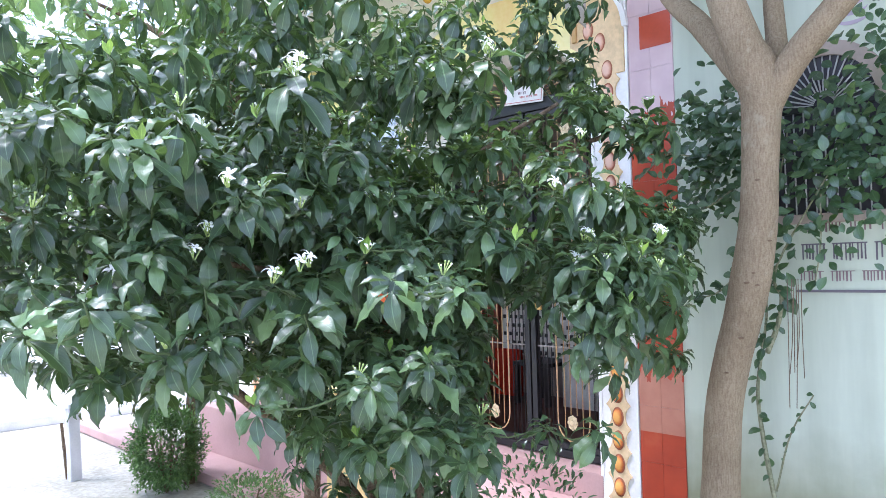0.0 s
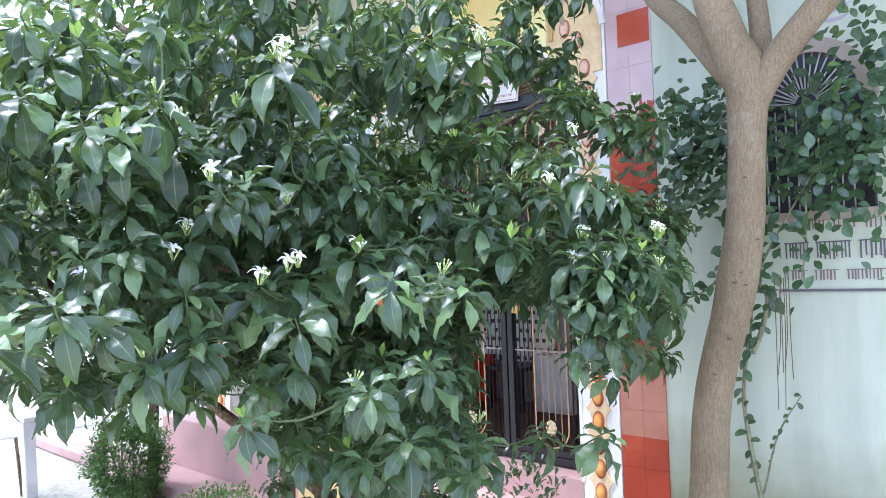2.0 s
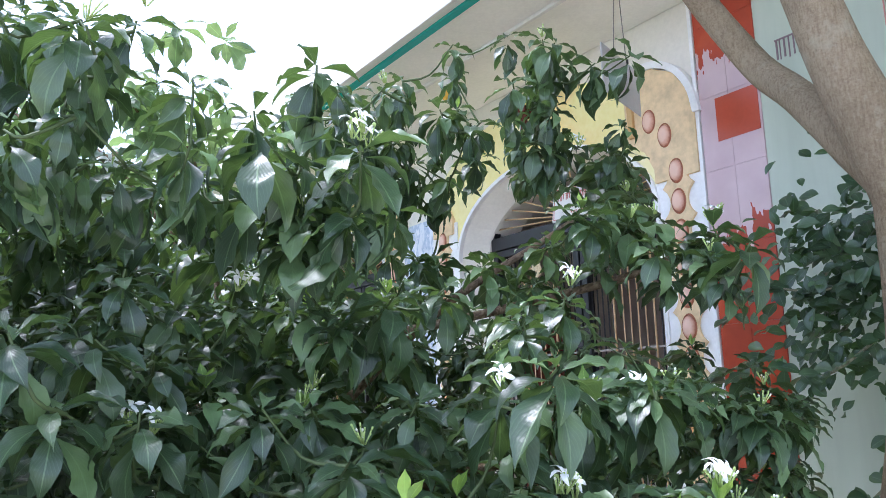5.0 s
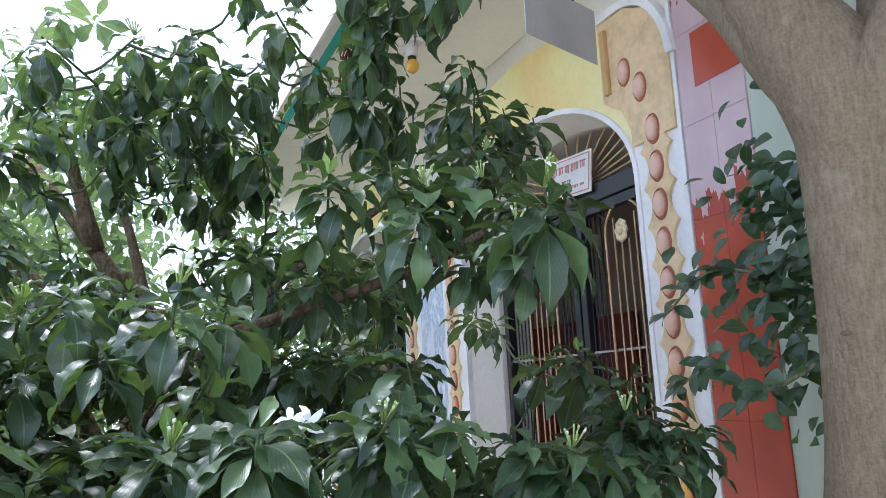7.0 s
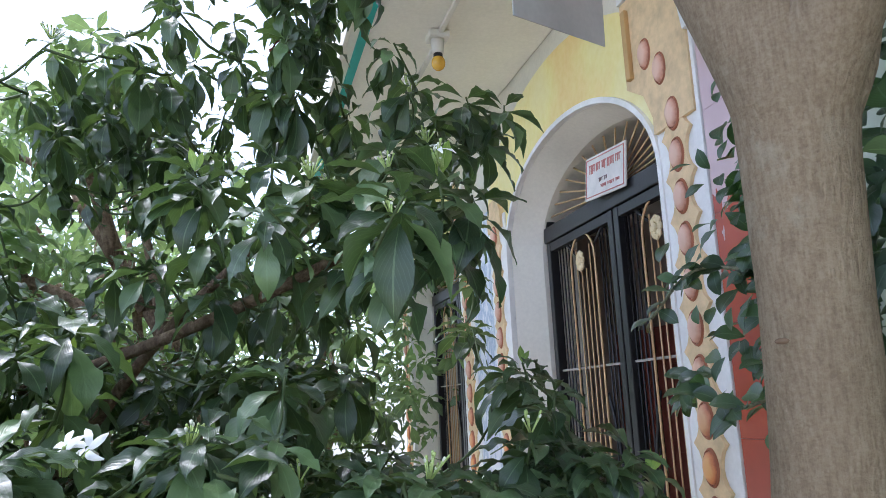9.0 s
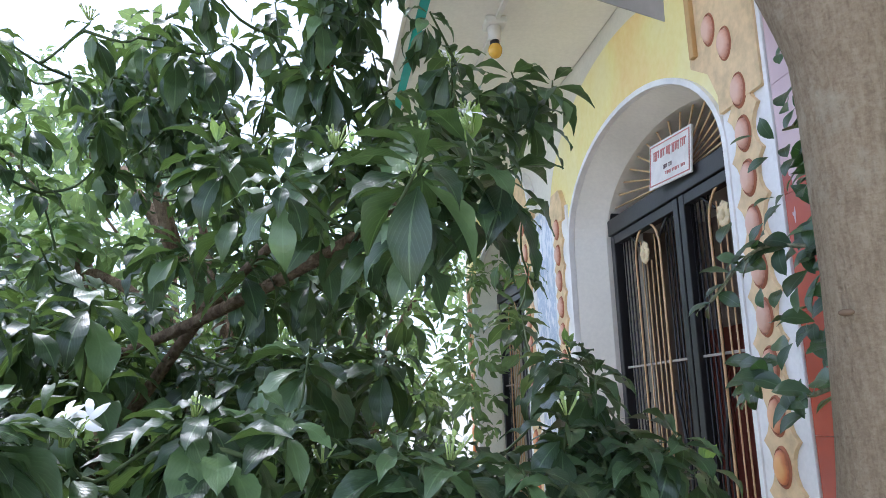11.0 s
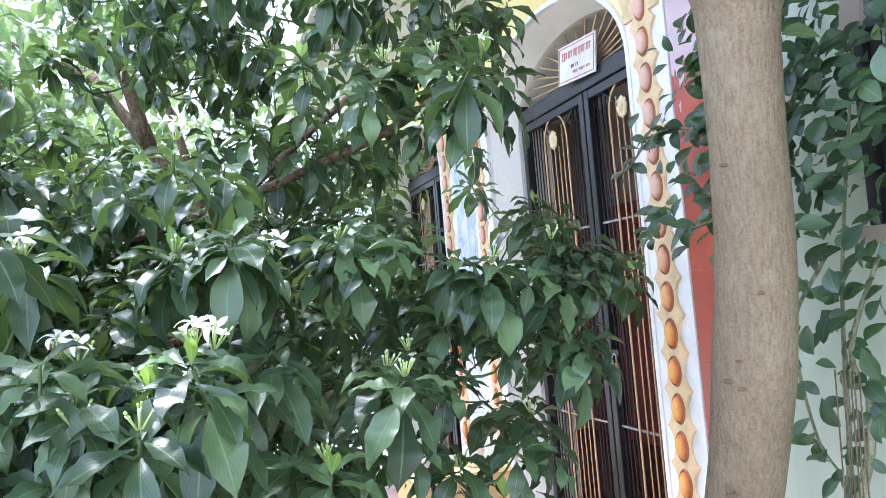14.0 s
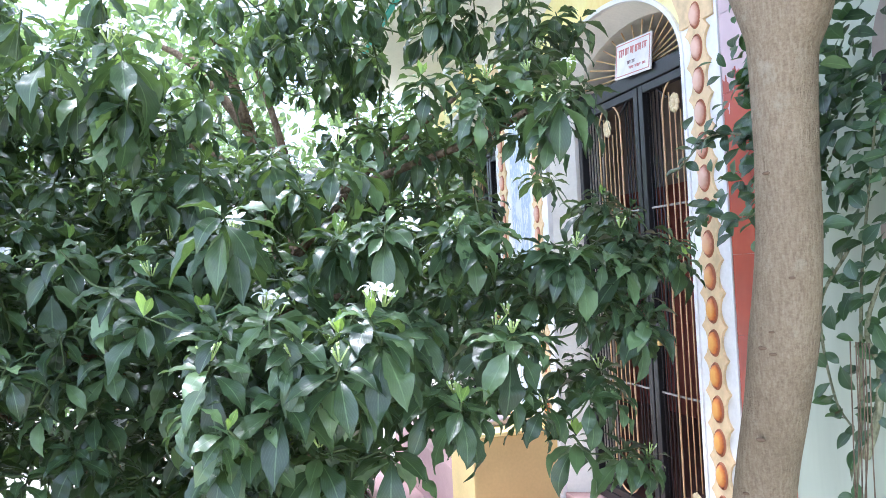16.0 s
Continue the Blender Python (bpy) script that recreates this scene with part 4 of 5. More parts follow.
LEAD += [(-1.457, 2.564, 2.26), (-1.75, 2.90, 1.94), (-1.714, 2.466, 2.35), (-1.704, 2.123, 2.135), (-2.66, 2.33, 2.43), (-1.438, 2.025, 1.94), (-1.657, 1.807, 1.82), (-1.65, 0.758, 2.03), (-1.548, 1.635, 1.87), (-1.53, 1.023, 1.72), (-1.667, 1.412, 1.885), (-1.262, 1.983, 1.71)]
LEAD += [(-1.696, 1.31, 1.92), (-1.447, 1.111, 1.765), (-1.646, 1.579, 2.29), (-1.408, 1.81, 1.955), (-1.332, 1.802, 1.725), (-1.647, 0.787, 1.815), (-1.526, 0.956, 2.215), (-1.31, 1.95, 1.52), (-2.22, 1.936, 1.26), (-1.639, 0.629, 1.80), (-1.689, 0.648, 1.945), (-1.35, 1.866, 1.79), (-1.60, 2.617, 1.43), (-1.35, 2.10, 1.51), (-1.60, 2.69, 1.585)]
LEAD += [(-2.14, 2.866, 2.69), (-2.19, 2.745, 2.71), (-1.62, 2.655, 2.335), (-2.17, 2.97, 2.685), (-2.10, 2.78, 2.62), (-1.95, 2.72, 2.50), (-1.85, 2.63, 2.47), (-2.16, 2.92, 2.60), (-1.75, 2.60, 2.38), (-1.66, 2.72, 2.32)]
for p in list(SHOOTS):
    # lesser shoots beside the outer ones
    if p[1] > 2.45 and p[2] > 1.95:
        continue
    for k in range(2):
        a = rng.uniform(0, 6.28)
        SHOOTS.append((p[0] - 0.07 + 0.09 * math.cos(a), p[1] + 0.10 * math.sin(a), p[2] - 0.02 - 0.03 * k))
for p in SHOOTS:
    p = np.array(p)
    tips.append((p, (p - np.array((-2.3, 1.9, 1.6))) * np.array((0.4, 0.4, 0.3)) + np.array((0, 0, 1.0)), 1.0, 0.9 if p[2] > 2.6 else 0.2))

for p in LEAD:
    p = np.array(p)
    tips.append((p, (p - np.array((-2.3, 1.9, 1.6))) * np.array((0.3, 0.3, 0.2)) + np.array((0, 0, 1.0)), 1.2, 0.35))

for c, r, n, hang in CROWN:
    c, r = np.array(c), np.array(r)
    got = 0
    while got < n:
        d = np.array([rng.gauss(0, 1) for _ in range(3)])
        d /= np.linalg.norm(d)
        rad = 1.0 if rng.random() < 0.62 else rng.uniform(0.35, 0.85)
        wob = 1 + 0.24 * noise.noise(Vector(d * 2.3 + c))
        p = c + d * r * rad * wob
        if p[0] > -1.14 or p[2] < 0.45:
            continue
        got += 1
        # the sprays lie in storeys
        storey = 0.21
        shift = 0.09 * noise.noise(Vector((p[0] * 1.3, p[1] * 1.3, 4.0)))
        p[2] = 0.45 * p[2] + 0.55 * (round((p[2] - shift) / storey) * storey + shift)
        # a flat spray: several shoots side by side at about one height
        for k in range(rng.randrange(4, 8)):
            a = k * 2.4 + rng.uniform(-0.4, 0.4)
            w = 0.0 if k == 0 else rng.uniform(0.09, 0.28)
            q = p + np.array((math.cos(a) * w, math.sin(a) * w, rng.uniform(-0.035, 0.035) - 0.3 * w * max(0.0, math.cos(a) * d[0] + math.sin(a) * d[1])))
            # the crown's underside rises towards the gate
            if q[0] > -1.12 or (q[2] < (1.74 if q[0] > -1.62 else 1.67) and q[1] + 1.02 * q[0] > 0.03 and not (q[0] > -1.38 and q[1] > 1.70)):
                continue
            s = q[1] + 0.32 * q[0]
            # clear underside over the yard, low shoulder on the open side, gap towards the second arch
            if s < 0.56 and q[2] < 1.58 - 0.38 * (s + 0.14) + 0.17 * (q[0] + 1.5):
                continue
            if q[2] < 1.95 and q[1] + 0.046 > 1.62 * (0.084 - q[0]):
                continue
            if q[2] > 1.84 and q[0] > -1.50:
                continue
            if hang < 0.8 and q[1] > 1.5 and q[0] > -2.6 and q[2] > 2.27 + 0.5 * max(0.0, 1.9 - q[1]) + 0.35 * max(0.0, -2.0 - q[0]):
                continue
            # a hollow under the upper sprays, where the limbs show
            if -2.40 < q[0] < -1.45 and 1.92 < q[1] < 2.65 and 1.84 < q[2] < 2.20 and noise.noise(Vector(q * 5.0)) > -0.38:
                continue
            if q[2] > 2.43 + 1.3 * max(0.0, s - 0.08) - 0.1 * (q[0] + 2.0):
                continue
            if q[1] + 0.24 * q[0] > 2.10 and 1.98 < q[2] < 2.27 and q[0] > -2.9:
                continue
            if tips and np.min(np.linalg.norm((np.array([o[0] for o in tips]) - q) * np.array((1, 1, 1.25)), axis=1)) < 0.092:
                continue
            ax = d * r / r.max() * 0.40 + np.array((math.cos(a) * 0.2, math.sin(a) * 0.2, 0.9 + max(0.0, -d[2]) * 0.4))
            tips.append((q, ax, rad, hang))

shrub = thing("jasmine_shrub", "large flowering shrub with glossy dark leaves and white blossoms", "shrub")
old, pale = [], []
for p, ax, rad, hang in tips:
    size, count = (rng.uniform(0.120, 0.145), rng.randrange(10, 13)) if rad > 1.1 else (rng.uniform(0.078, 0.118), rng.randrange(11, 15))
    a, b = whorl(rng, p, ax, size, count, hang, rad > 0.85 and rng.random() < 0.10)
    old += a
    pale += b
near = [q for q in old if q[1][0] > -1.42 and 1.7 < q[1][1] < 2.4][:280]
near_ids = {id(q) for q in near}
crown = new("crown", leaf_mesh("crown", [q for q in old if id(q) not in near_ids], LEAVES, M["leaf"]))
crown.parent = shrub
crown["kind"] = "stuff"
young = new("young_leaves", leaf_mesh("young_leaves", pale, LEAVES, M["leaf_young"]))
young.parent = shrub
young["label"], young["kind"] = "pale yellow-green young leaves", "stuff"
single = [leaf_mesh("leaf", [(k, np.zeros(3), np.eye(3), 1.0)], LEAVES, M["leaf"]) for k in range(7)]
for k, o, b, s in near:
    ob = new("leaf", single[k])
    m = Matrix([list(r) for r in b]).transposed().to_4x4()
    ob.matrix_basis = Matrix.Translation(o) @ m @ Matrix.Scale(s, 4)
    ob.parent = shrub

# limbs and twigs
SHRUB_LIMBS = [
    ((-2.38, 1.86, 0.7), (-2.49, 1.74, 1.34), (-2.55, 1.55, 1.9), (-2.62, 1.35, 2.5)),
    ((-2.25, 1.95, 0.6), (-2.18, 1.85, 1.2), (-2.0, 1.5, 1.65), (-1.85, 0.95, 1.75)),
    ((-2.28, 1.86, 0.7), (-2.15, 1.68, 1.25), (-1.88, 1.88, 1.72), (-1.6, 2.2, 1.84)),
    ((-2.42, 1.90, 0.8), (-2.50, 1.85, 1.6), (-2.25, 2.15, 2.1), (-1.95, 2.5, 2.4)),
    ((-2.50, 1.92, 0.8), (-2.8, 1.9, 1.4), (-3.0, 1.9, 2.0), (-3.2, 1.9, 2.4)),
    ((-2.4, 1.8, 0.75), (-2.55, 1.3, 1.3), (-2.5, 0.8, 1.7), (-2.4, 0.3, 2.1)),
    ((-2.45, 1.9, 2.07), (-2.1, 2.2, 2.135), (-1.78, 2.46, 2.21), (-1.66, 2.555, 2.26)),
]
nodes = []
for i, limb in enumerate(SHRUB_LIMBS):
    start = Vector(SHRUB_BASE) + Vector((0.05 * math.cos(i), 0.05 * math.sin(i), 0)) if i < 6 else Vector(limb[0])
    pts = spline([start] + [Vector(p) for p in limb], 7)
    part("limb", tube(pts, lerp_list([0.034, 0.027, 0.019, 0.012, 0.008] if i < 6 else [0.014, 0.013, 0.011, 0.008], len(pts)), 9), M["twig"], shrub)
    nodes += [np.array(p) for p in pts[8:]]
nodes = np.array(nodes)
tw = bmesh.new()
for p, ax, rad, hang in sorted(tips, key=lambda t: np.linalg.norm(t[0] - np.array((-2.3, 1.9, 1.5)))):
    d = np.linalg.norm(nodes - p, axis=1) + 0.8 * np.maximum(0, nodes[:, 2] - p[2])
    q = nodes[int(d.argmin())]
    mid = (p + q) / 2 + np.array((rng.uniform(-0.03, 0.03), rng.uniform(-0.03, 0.03), -0.03))
    tube(spline([q, mid, p], 3), lerp_list([0.0036, 0.0020], 7), 5, tw, False)
    nodes = np.vstack((nodes, mid, p * 0.8 + mid * 0.2))
twigs = part("twig_work", tw, M["shoot"], shrub)
twigs["kind"] = "stuff"


def withered_head(at):
    """A drooping head of dry red-brown stalks."""
    bm = bmesh.new()
    r = random.Random(9)
    at = Vector(at)
    for _ in range(16):
        e = at + Vector((r.gauss(0, 0.018), r.gauss(0, 0.018), -r.uniform(0.03, 0.13)))
        tube(spline([at, (at + e) / 2 + Vector((r.uniform(-0.01, 0.01), 0, 0.01)), e], 3), 0.0022, 5, bm)
        bmesh.ops.create_icosphere(bm, subdivisions=1, radius=r.uniform(0.004, 0.007), matrix=Matrix.Translation(e))
    part("withered_flower_head", bm, M["dry_stalk"], shrub, "dry red-brown flower stalks")


withered_head((-2.07, 2.444, 2.765))


# ---- blossoms ----
def blossom_mesh():
    bm = bmesh.new()
    tube([(0, 0, -0.022), (0, 0, -0.002)], [0.0018, 0.0022], 6, bm)
    for k in range(5):
        a = 2 * math.pi * k / 5
        rows = []
        for i in range(5):
            t = i / 4
            r = 0.002 + 0.024 * t
            tw_ = a + 0.75 * t
            w = 0.0050 * math.sin(math.pi * min(0.97, 0.12 + 0.86 * t)) ** 0.8
            c = Vector((r * math.cos(tw_), r * math.sin(tw_), 0.004 * math.sin(3 * t) - 0.004 * t * t))
            s = Vector((-math.sin(tw_), math.cos(tw_), 0.25)) * w
            rows.append([bm.verts.new(c - s), bm.verts.new(c + Vector((0, 0, 0.001))), bm.verts.new(c + s)])
        for x, y in zip(rows, rows[1:]):
            for j in range(2):
                bm.faces.new((x[j], x[j + 1], y[j + 1], y[j])).smooth = True
    return bm


def buds_mesh(seed):
    """A loose head of yellow-green stalks, some with a swollen white bud."""
    r = random.Random(seed)
    bm = bmesh.new()
    for k in range(8 + seed):
        a, lean = r.uniform(0, 6.28), r.uniform(0.1, 0.9)
        tip = Vector((math.cos(a) * lean, math.sin(a) * lean, 1)).normalized() * r.uniform(0.014, 0.040)
        base = Vector((math.cos(a), math.sin(a), 0)) * 0.003
        fat = r.uniform(0.0018, 0.0026)
        tube([base, tip * 0.5 + base, tip * 0.8 + base], [0.0013, 0.0011, 0.0014], 6, bm)
        n = len(bm.faces)
        tube([tip * 0.8 + base, tip * 0.9 + base, tip * 0.98 + base, tip + base], [0.0014, fat, fat * 0.8, 0.0006], 6, bm)
        if k % 3 == 0:
            bm.faces.ensure_lookup_table()
            for f in bm.faces[n:]:
                f.material_index = 1
    return bm


blossom_data = mesh_object("petals", blossom_mesh(), M["flower"])
bud_obs = [mesh_object("buds", buds_mesh(i), [M["bud"], M["bud_tip"]]) for i in range(3)]
bl_me, bud_me = blossom_data.data, [b.data for b in bud_obs]
for o in [blossom_data] + bud_obs:
    bpy.data.objects.remove(o)


def blossom(at, toward, size=1.0, buds=True):
    f = part_link("blossom", bl_me)
    f.matrix_basis = look(at, Vector(at) - Vector(toward), 0) @ Matrix.Scale(size, 4)
    if buds:
        b = part_link("bud", bud_me[len(scene.objects) % 3])
        b.matrix_basis = Matrix.Translation(Vector(at) - Vector((0, 0, 0.03)))


def part_link(name, data):
    o = new(name, data)
    o.parent = shrub
    return o


for at in [(-1.647, 0.787, 1.845), (-1.696, 1.31, 1.95), (-1.633, 1.33, 1.94), (-1.332, 1.802, 1.755), (-1.408, 1.81, 1.985), (-2.153, 2.735, 2.73), (-2.17, 2.72, 2.745), (-1.526, 0.956, 2.25), (-1.515, 0.97, 2.262), (-1.65, 1.59, 2.33), (-1.64, 1.575, 2.30), (-1.47, 0.86, 1.73), (-1.48, 0.94, 1.755), (-1.46, 0.955, 1.765), (-1.447, 1.111, 1.795), (-1.62, 0.74, 1.79), (-1.61, 2.657, 2.38), (-1.33, 1.86, 1.83), (-1.335, 1.885, 1.82), (-1.47, 1.60, 2.40), (-1.48, 1.615, 2.38), (-1.465, 1.58, 2.385), (-1.195, 2.045, 1.835), (-1.205, 2.07, 1.828), (-1.242, 2.03, 1.755)]:
    blossom(at, (0.45, -0.25 + 0.4 * rng.random(), 0.35 + 0.5 * rng.random()), rng.uniform(0.85, 1.05))
outer = [t for t in tips if t[2] > 0.93 and t[0][0] > -2.1]
for p, ax, rad, hang in outer[::8]:
    if rng.random() < 0.5 and p[0] < -1.48 and p[1] < 2.4:
        for j in range(rng.choice((1, 1, 2))):
            at = Vector(p) + Vector(ax).normalized() * 0.045 + Vector((rng.uniform(-0.02, 0.02), rng.uniform(-0.02, 0.02), 0.01))
            blossom(at, (rng.uniform(0.2, 0.9), rng.uniform(-0.6, 0.2), rng.uniform(0.2, 0.8)), rng.uniform(0.85, 1.1), j == 0)
    else:
        b = part_link("bud", bud_me[rng.randrange(3)])
        b.matrix_basis = Matrix.Translation(Vector(p) + Vector((0, 0, 0.01)))
for p in LEAD[::3] + [(-2.15, 2.73, 2.70), (-1.61, 2.65, 2.35)]:
    b = part_link("bud", bud_me[rng.randrange(3)])
    b.matrix_basis = Matrix.Translation(Vector(p) + Vector((0.0, 0.0, 0.008))) @ Matrix.Rotation(rng.uniform(0, 6.28), 4, "Z")
fallen = new("dry_leaf", leaf_mesh("dry_leaf", [(1, np.array((-1.405, 1.115, 1.69)), basis(np.array((0.5, 0.1, -0.9)), np.array((0.6, -0.6, 0.3))), 0.06)], LEAVES, M["leaf_orange"]))
fallen.parent = shrub
fallen["label"] = "withered orange leaf"

# ---- the smooth-barked tree before the wall ----
tree = thing("forked_tree", "smooth grey-brown tree trunk forking into bare limbs", "tree")
trunk_line = [(-1.66, 3.12, -0.05), (-1.64, 3.12, 0.35), (-1.612, 3.12, 0.78), (-1.588, 3.12, 1.08), (-1.538, 3.12, 1.31), (-1.49, 3.12, 1.47), (-1.448, 3.12, 1.64), (-1.405, 3.118, 1.87), (-1.385, 3.112, 2.1), (-1.37, 3.105, 2.3), (-1.358, 3.1, 2.43), (-1.372, 3.085, 2.53), (-1.405, 3.065, 2.63)]
pts = spline(trunk_line, 6)
smooth(part("trunk", tube(pts, lerp_list([0.112, 0.095, 0.081, 0.078, 0.077, 0.078, 0.083, 0.0775, 0.0735, 0.078, 0.090, 0.084, 0.06], len(pts)), 28), M["bark"], tree))
for line, r in (
    (((-1.358, 3.025, 2.26), (-1.36, 3.03, 2.40), (-1.49, 3.06, 2.58), (-1.68, 3.13, 2.80), (-1.87, 3.19, 3.01), (-2.0, 3.0, 3.4), (-1.98, 2.75, 3.9), (-2.0, 2.5, 4.6)), [0.045, 0.066, 0.064, 0.052, 0.05, 0.044, 0.036, 0.02]),
    (((-1.358, 3.025, 2.26), (-1.35, 3.02, 2.38), (-1.40, 2.98, 2.60), (-1.45, 2.94, 2.80), (-1.50, 2.9, 3.05), (-1.60, 2.8, 3.5), (-1.66, 2.7, 4.2), (-1.7, 2.6, 4.9)), [0.05, 0.08, 0.082, 0.074, 0.068, 0.058, 0.045, 0.025]),
    (((-1.358, 3.025, 2.26), (-1.32, 3.08, 2.42), (-1.335, 3.14, 2.6), (-1.37, 3.2, 2.8), (-1.42, 3.27, 3.1), (-1.5, 3.3, 3.8)), [0.035, 0.048, 0.045, 0.042, 0.038, 0.025]),
    (((-1.358, 3.025, 2.26), (-1.33, 3.03, 2.37), (-1.23, 3.04, 2.52), (-1.10, 3.05, 2.66), (-0.98, 3.06, 2.78), (-0.7, 3.1, 3.1), (-0.3, 3.1, 3.7), (0.0, 3.1, 4.6)), [0.045, 0.064, 0.060, 0.054, 0.052, 0.045, 0.035, 0.02]),
):
    q = spline([(x - 0.008, y + 0.075, z) for x, y, z in line], 6)
    smooth(part("limb", tube(q, lerp_list(r, len(q)), 18), M["bark"], tree))

for x, y, z, w in ((-1.425, 3.043, 1.63, 0.020), (-1.40, 3.05, 1.67, 0.012), (-1.46, 3.045, 1.40, 0.018), (-1.375, 3.03, 1.62, 0.014), (-1.36, 3.03, 2.05, 0.014), (-1.33, 3.06, 1.80, 0.012), (-1.53, 3.045, 1.25, 0.014)):
    knot = bmesh.new()
    bmesh.ops.create_uvsphere(knot, u_segments=12, v_segments=6, radius=1.0, matrix=Matrix.Translation((x, y + 0.002, z)) @ Matrix.Rotation(0.5, 4, "Z") @ Matrix.Diagonal((w * 0.7, 0.007, w * 0.30, 1)))
    smooth(part("knot", knot, M["knot"], tree, "dark lens-shaped bark scar"))

# unseen crown above the bare limbs, thickened to shade the wall and shrub
tr = random.Random(77)
tree_leaves = []
for c, n in (((-2.0, 2.5, 4.9), 230), ((-1.7, 2.5, 5.3), 260), ((-0.1, 2.9, 5.0), 220), ((-1.3, 3.0, 4.6), 160), ((-1.0, 2.2, 5.6), 200), ((-2.9, 2.6, 5.2), 200), ((-0.5, 2.6, 4.7), 330), ((0.4, 2.6, 5.1), 160), ((-1.4, 2.3, 4.8), 380), ((-1.7, 2.5, 4.6), 380), ((-0.9, 2.6, 4.55), 300), ((0.9, 3.0, 4.9), 260)):
    for _ in range(n):
        p = np.array(c) + np.array([tr.gauss(0, 0.5), tr.gauss(0, 0.42), tr.gauss(0, 0.32)])
        if p[2] < 4.1:
            continue
        tree_leaves += whorl(tr, p, np.array((tr.uniform(-1, 1), tr.uniform(-1, 1), 0.7)), tr.uniform(0.12, 0.18), 6, 0.4, False)[0]
unseen_crown = new("crown", leaf_mesh("crown", tree_leaves, LEAVES, M["leaf_far"]))
unseen_crown.parent = tree
unseen_crown["kind"] = "stuff"

# ---- climbing plant on the wall ----
vine = thing("wall_climber", "leafy climbing plant with thin stems before the green wall", "climber")
VINE = [((-1.85, 3.36, 2.08), (0.24, 0.10, 0.16), 40), ((-1.78, 3.38, 2.30), (0.20, 0.10, 0.28), 190), ((-1.60, 3.42, 2.26), (0.20, 0.14, 0.34), 280), ((-1.15, 3.40, 2.18), (0.34, 0.16, 0.34), 520), ((-1.45, 3.40, 1.80), (0.18, 0.10, 0.26), 60), ((-0.9, 3.42, 2.5), (0.4, 0.14, 0.4), 240), ((-1.85, 3.40, 2.02), (0.16, 0.10, 0.2), 26)]
vr = random.Random(8)
vl = []
for c, r, n in VINE:
    for _ in range(n):
        p = np.array([c[i] + r[i] * vr.gauss(0, 0.5) for i in range(3)])
        p[1] = min(p[1], GREEN - 0.06)
        d = np.array((vr.uniform(-1, 1), vr.uniform(-1, 0.3), vr.uniform(-1, 0.3)))
        vl.append((vr.randrange(3), p, basis(d, np.array((vr.uniform(-0.5, 0.5), -0.9, 0.6))), vr.uniform(0.042, 0.078)))
STEMS = [
    [(-1.47, 3.45, 0.0), (-1.50, 3.43, 0.45), (-1.525, 3.42, 0.67), (-1.563, 3.42, 0.91), (-1.58, 3.42, 1.14), (-1.532, 3.42, 1.43), (-1.5, 3.42, 1.8), (-1.4, 3.42, 2.3)],
    [(-1.53, 3.42, 1.30), (-1.48, 3.42, 1.42), (-1.45, 3.41, 1.55), (-1.46, 3.4, 1.7), (-1.15, 3.4, 2.2)],
    [(-1.51, 3.42, 0.68), (-1.427, 3.40, 0.95), (-1.313, 3.38, 1.135)],
    [(-1.52, 3.40, 1.86), (-1.64, 3.40, 1.70), (-1.607, 3.40, 1.46), (-1.53, 3.39, 1.375)],
    [(-1.62, 3.42, 1.7), (-1.74, 3.40, 1.58), (-1.86, 3.38, 1.54)],
    [(-1.6, 3.42, 2.1), (-1.72, 3.22, 1.96), (-1.92, 3.25, 2.02), (-2.24, 3.42, 1.97)],
    [(-1.62, 3.42, 2.25), (-1.78, 3.34, 2.22), (-1.93, 3.28, 2.24), (-2.02, 3.22, 2.15)],
    [(-1.26, 3.40, 2.0), (-1.27, 3.40, 1.78), (-1.30, 3.40, 1.60)],
]
for i, s in enumerate(STEMS):
    pts = spline(s, 6)
    part("stem", tube(pts, lerp_list([0.013, 0.012, 0.011, 0.008, 0.005, 0.003] if i < 2 else [0.005, 0.004, 0.003], len(pts)), 7), M["vine_stem"], vine)
    for p in pts[(14 if i == 0 else 3):]:
        for _ in range(2 if i in (4, 5, 6) else 1):
            d = np.array((vr.uniform(-1, 1), vr.uniform(-0.8, 0.2), vr.uniform(-0.8, 0.5)))
            vl.append((vr.randrange(3), np.array(p), basis(d, np.array((0, -0.8, 0.7))), vr.uniform(0.022, 0.04) if i == 2 else vr.uniform(0.045, 0.075)))
for k in range(6):
    x = -1.345 + 0.011 * k + vr.uniform(-0.005, 0.005)
    part("aerial_root", tube(spline([(x + 0.01, 3.22, 1.64), (x + 0.012, 3.21, 1.42), (x + vr.uniform(-0.01, 0.02), 3.20, vr.uniform(1.10, 1.34))], 5), 0.0017, 5), M["twig"], vine)
# climber leaves in the sun: sunlight is put into a brighter leaf colour
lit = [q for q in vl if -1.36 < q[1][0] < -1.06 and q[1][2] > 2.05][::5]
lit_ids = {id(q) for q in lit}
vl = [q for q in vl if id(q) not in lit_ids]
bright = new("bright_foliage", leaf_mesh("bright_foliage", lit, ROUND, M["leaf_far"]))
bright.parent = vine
bright["kind"], bright["label"] = "stuff", "yellow-green leaves coloured as if in the sun"
fol = new("foliage", leaf_mesh("foliage", vl, ROUND, M["leaf_vine"]))
fol.parent = vine
fol["kind"] = "stuff"


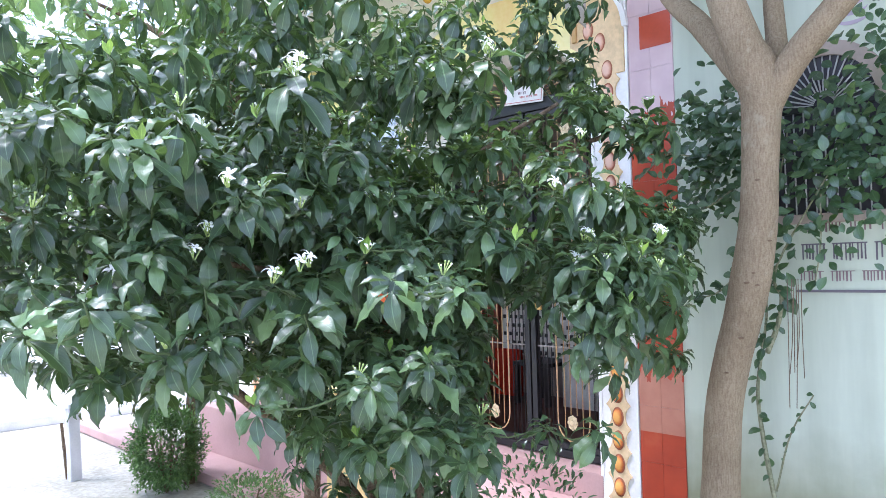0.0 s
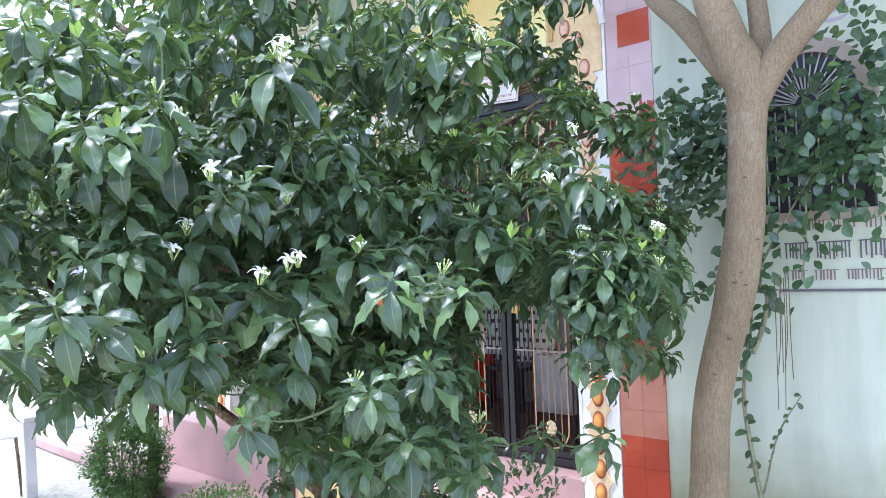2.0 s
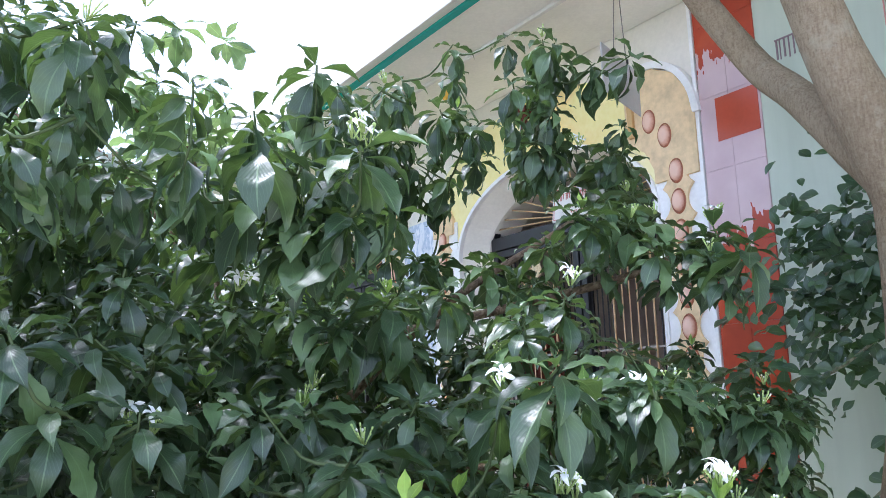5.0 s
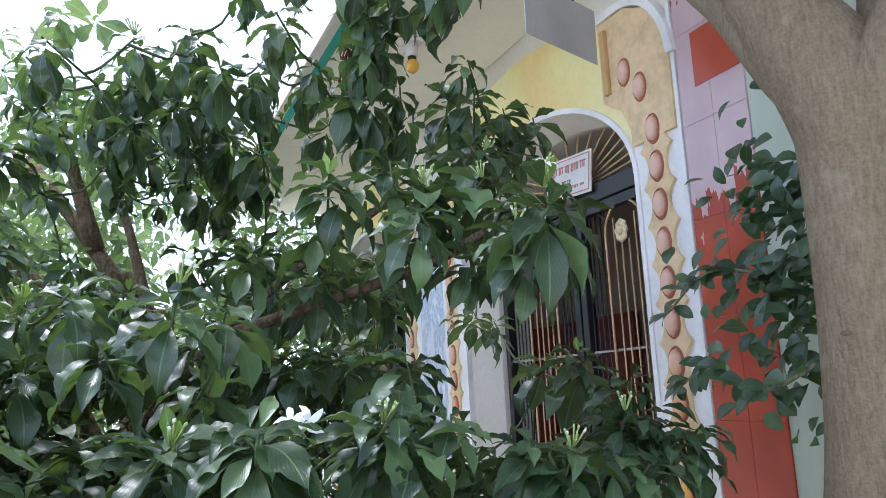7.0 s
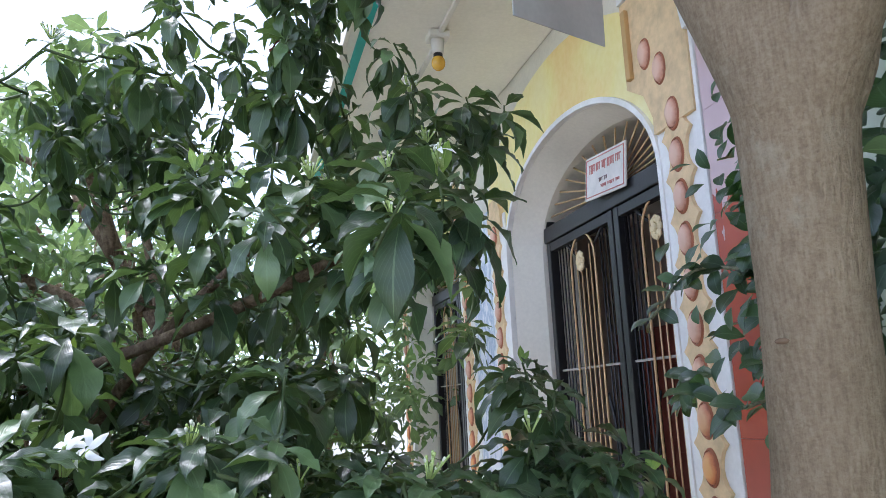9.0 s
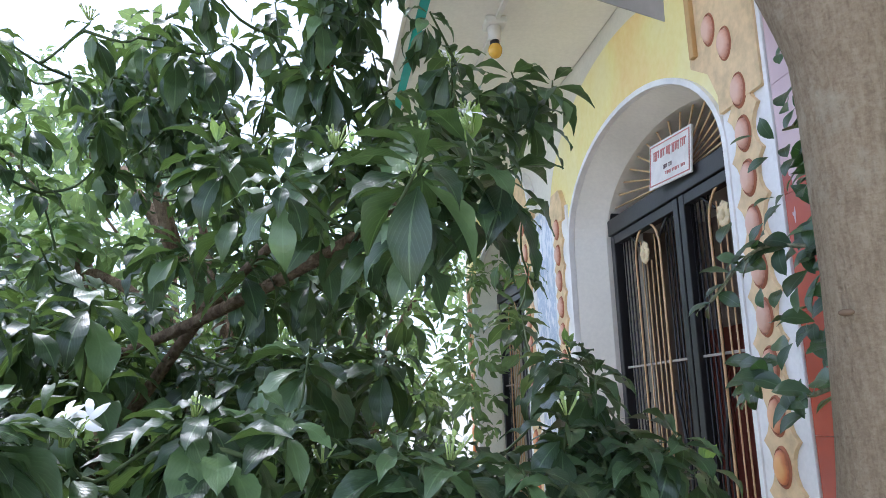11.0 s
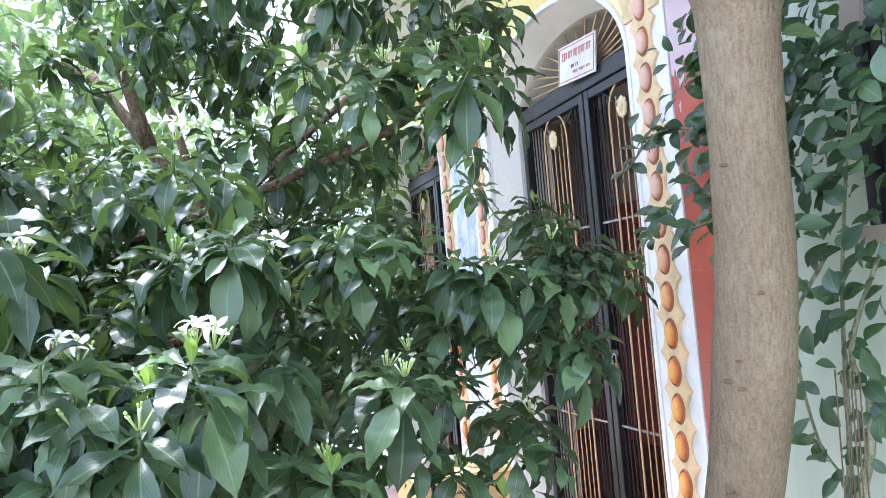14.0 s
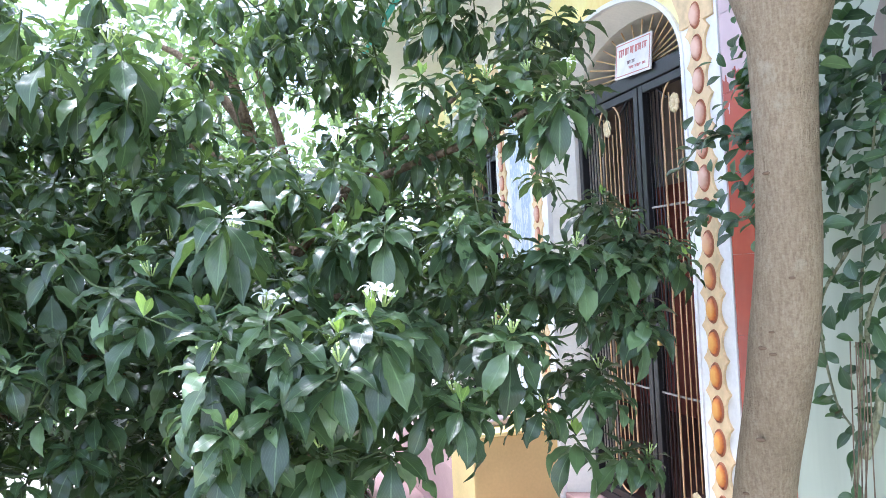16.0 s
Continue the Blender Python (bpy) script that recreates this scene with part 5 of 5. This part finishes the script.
# ---- yard: clipped shrubs, post, far wall, trees behind ----
def small_shrub(name, at, r, h, seed, n, label, leaf=(0.03, 0.06), look_of="leaf_shrub"):
    t = thing(name, label, "shrub")
    q = random.Random(seed)
    L = []
    for _ in range(n):
        d = np.array([q.gauss(0, 1) for _ in range(3)])
        d /= np.linalg.norm(d)
        k = q.uniform(0.4, 1.0) ** 0.5 * (1 + 0.42 * noise.noise(Vector(d * 3.4 + np.array(at))))
        p = np.array(at) + np.array((0, 0, h / 2)) + d * np.array((r, r, h / 2)) * k
        if p[2] < 0.02:
            continue
        L.append((0, p, basis(d + np.array((q.uniform(-1.2, 1.2), q.uniform(-1.2, 1.2), q.uniform(-0.7, 1.1))), np.array((0.2, 0.1, 1))), q.uniform(*leaf)))
    o = new("foliage", leaf_mesh("foliage", L, SMALL, M[look_of]))
    o.parent = t
    o["kind"] = "stuff"
    for k in range(6):
        a = k * 1.05
        part("stem", tube([(at[0], at[1], at[2] - 0.01), (at[0] + 0.4 * r * math.cos(a), at[1] + 0.4 * r * math.sin(a), at[2] + h * 0.6)], [0.012, 0.005], 5), M["twig"], t)
    return t


small_shrub("clipped_shrub", (-6.05, 2.50, 0), 0.30, 0.70, 3, 9000, "small rounded green shrub on the dusty ground", (0.022, 0.046))
small_shrub("low_shrub", (-4.9, 2.62, 0), 0.30, 0.30, 4, 1800, "low scrubby green plant beside the pink ledge", (0.02, 0.04))
small_shrub("low_shrub", (-2.60, 2.98, 0), 0.32, 0.80, 5, 620, "low leafy plant beside the gate steps", (0.035, 0.065), "leaf_vine")
small_shrub("low_shrub", (-2.22, 3.42, 0), 0.12, 0.34, 6, 160, "small weed at the foot of the tiled pillar", (0.03, 0.06))

post = thing("marker_post", "short weathered white post in the yard", "post")
post.matrix_world = pose(-7.02, 2.10, 0.0, 0, -3, 12)
part("shaft", box(-0.035, 0.035, -0.05, 0.05, -0.02, 0.60, 0.010), M["stone_white"], post)
part("cap", box(-0.05, 0.06, -0.06, 0.06, 0.601, 0.64, 0.01), M["stone_white"], post)
# rod added to give the white post its dark edge
post_edge = thing("marker_post", "dark slim rod for the dark edge of the white post", "post")
part("shaft", tube([(-7.12, 2.07, -0.02), (-7.20, 2.05, 0.46)], 0.014, 8), M["twig"], post_edge)

tagged(mesh_object("kerb", box(-10.1, -9.9, -14, 9, -0.02, 0.10, 0.02), M["stone_white"]), "low weathered kerb across the yard", "kerb", kind="structure")
tagged(mesh_object("wall_far", box(-16.3, -16.0, -30, 14, 0, 2.2, 0.02), M["white_wash"]), "white boundary wall across the yard", "wall", kind="structure")


def far_tree(at, h, r, seed, n, lean=(0.0, 0.0), low=0.5):
    t = thing("yard_tree", "leafy green tree standing beyond the shrub", "tree", "yard trees")
    q = random.Random(seed)
    tk = spline([(at[0], at[1], -0.05), (at[0] + 0.1, at[1], h * 0.3), (at[0] - 0.05, at[1] + 0.1, h * 0.6), (at[0] + lean[0] * 0.8, at[1] + lean[1] * 0.8, h * 0.9)], 5)
    part("trunk", tube(tk, lerp_list([0.015 * h, 0.011 * h, 0.008 * h, 0.005 * h], len(tk)), 10), M["twig"], t)
    L, masses = [], []
    for k in range(9):
        a = k * 2.4
        e = Vector((at[0] + lean[0] + r * 0.75 * math.cos(a) * q.uniform(0.5, 1), at[1] + lean[1] + r * 0.75 * math.sin(a) * q.uniform(0.5, 1), h * q.uniform(low, 1.0)))
        b = tk[min(len(tk) - 1, 5 + k)]
        part("limb", tube(spline([b, (b + e) / 2 + Vector((0, 0, 0.15)), e], 4), lerp_list([0.035, 0.02, 0.008], 9), 7), M["twig"], t)
        masses.append(np.array(e))
    for _ in range(n):
        m = masses[q.randrange(9)]
        p = m + np.array([q.gauss(0, 1) for _ in range(3)]) * np.array((r, r, r * 0.8)) * 0.26
        L += whorl(q, p, np.array((q.uniform(-1, 1), q.uniform(-1, 1), 0.8)), q.uniform(0.11, 0.16), 7, 0.5, False)[0]
    o = new("crown", leaf_mesh("crown", L, LEAVES, M["leaf_far"]))
    o.parent = t
    o["kind"] = "stuff"


far_tree((-3.35, 2.10, 0), 3.3, 0.70, 41, 150, (-0.55, -0.55), 0.74)
far_tree((-6.2, 2.75, 0), 3.3, 1.25, 34, 340)
far_tree((-5.0, -0.3, 0), 2.5, 1.1, 35, 300)
far_tree((-5.8, 1.0, 0), 3.3, 1.5, 31, 300)
far_tree((-8.5, 1.0, 0), 4.3, 1.8, 36, 420)
far_tree((-6.8, -1.6, 0), 4.6, 1.8, 32, 420)
far_tree((-9.5, 5.2, 0), 4.2, 1.8, 33, 380)

# ---- tiles of the pillar ----
tile_data = None
for col in range(2):
    x = -2.3745 + col * 0.138
    for row in range(16):
        z = 0.02 + row * 0.307
        t = mesh_object("tile", box(-0.0685, 0.0685, -0.007, 0.007, 0.0004, 0.3066, 0.0012), M["tile"]) if tile_data is None else new("tile", tile_data)
        tile_data = t.data
        t.location = (x + 0.0675, FRONT - 0.0195, z)
        t.parent = pillar
patch = part("painted_tile", box(-2.300, -2.108, FRONT - 0.0295, FRONT - 0.0272, 2.895, 3.075), M["tile_square"], pillar, "bare terracotta square")
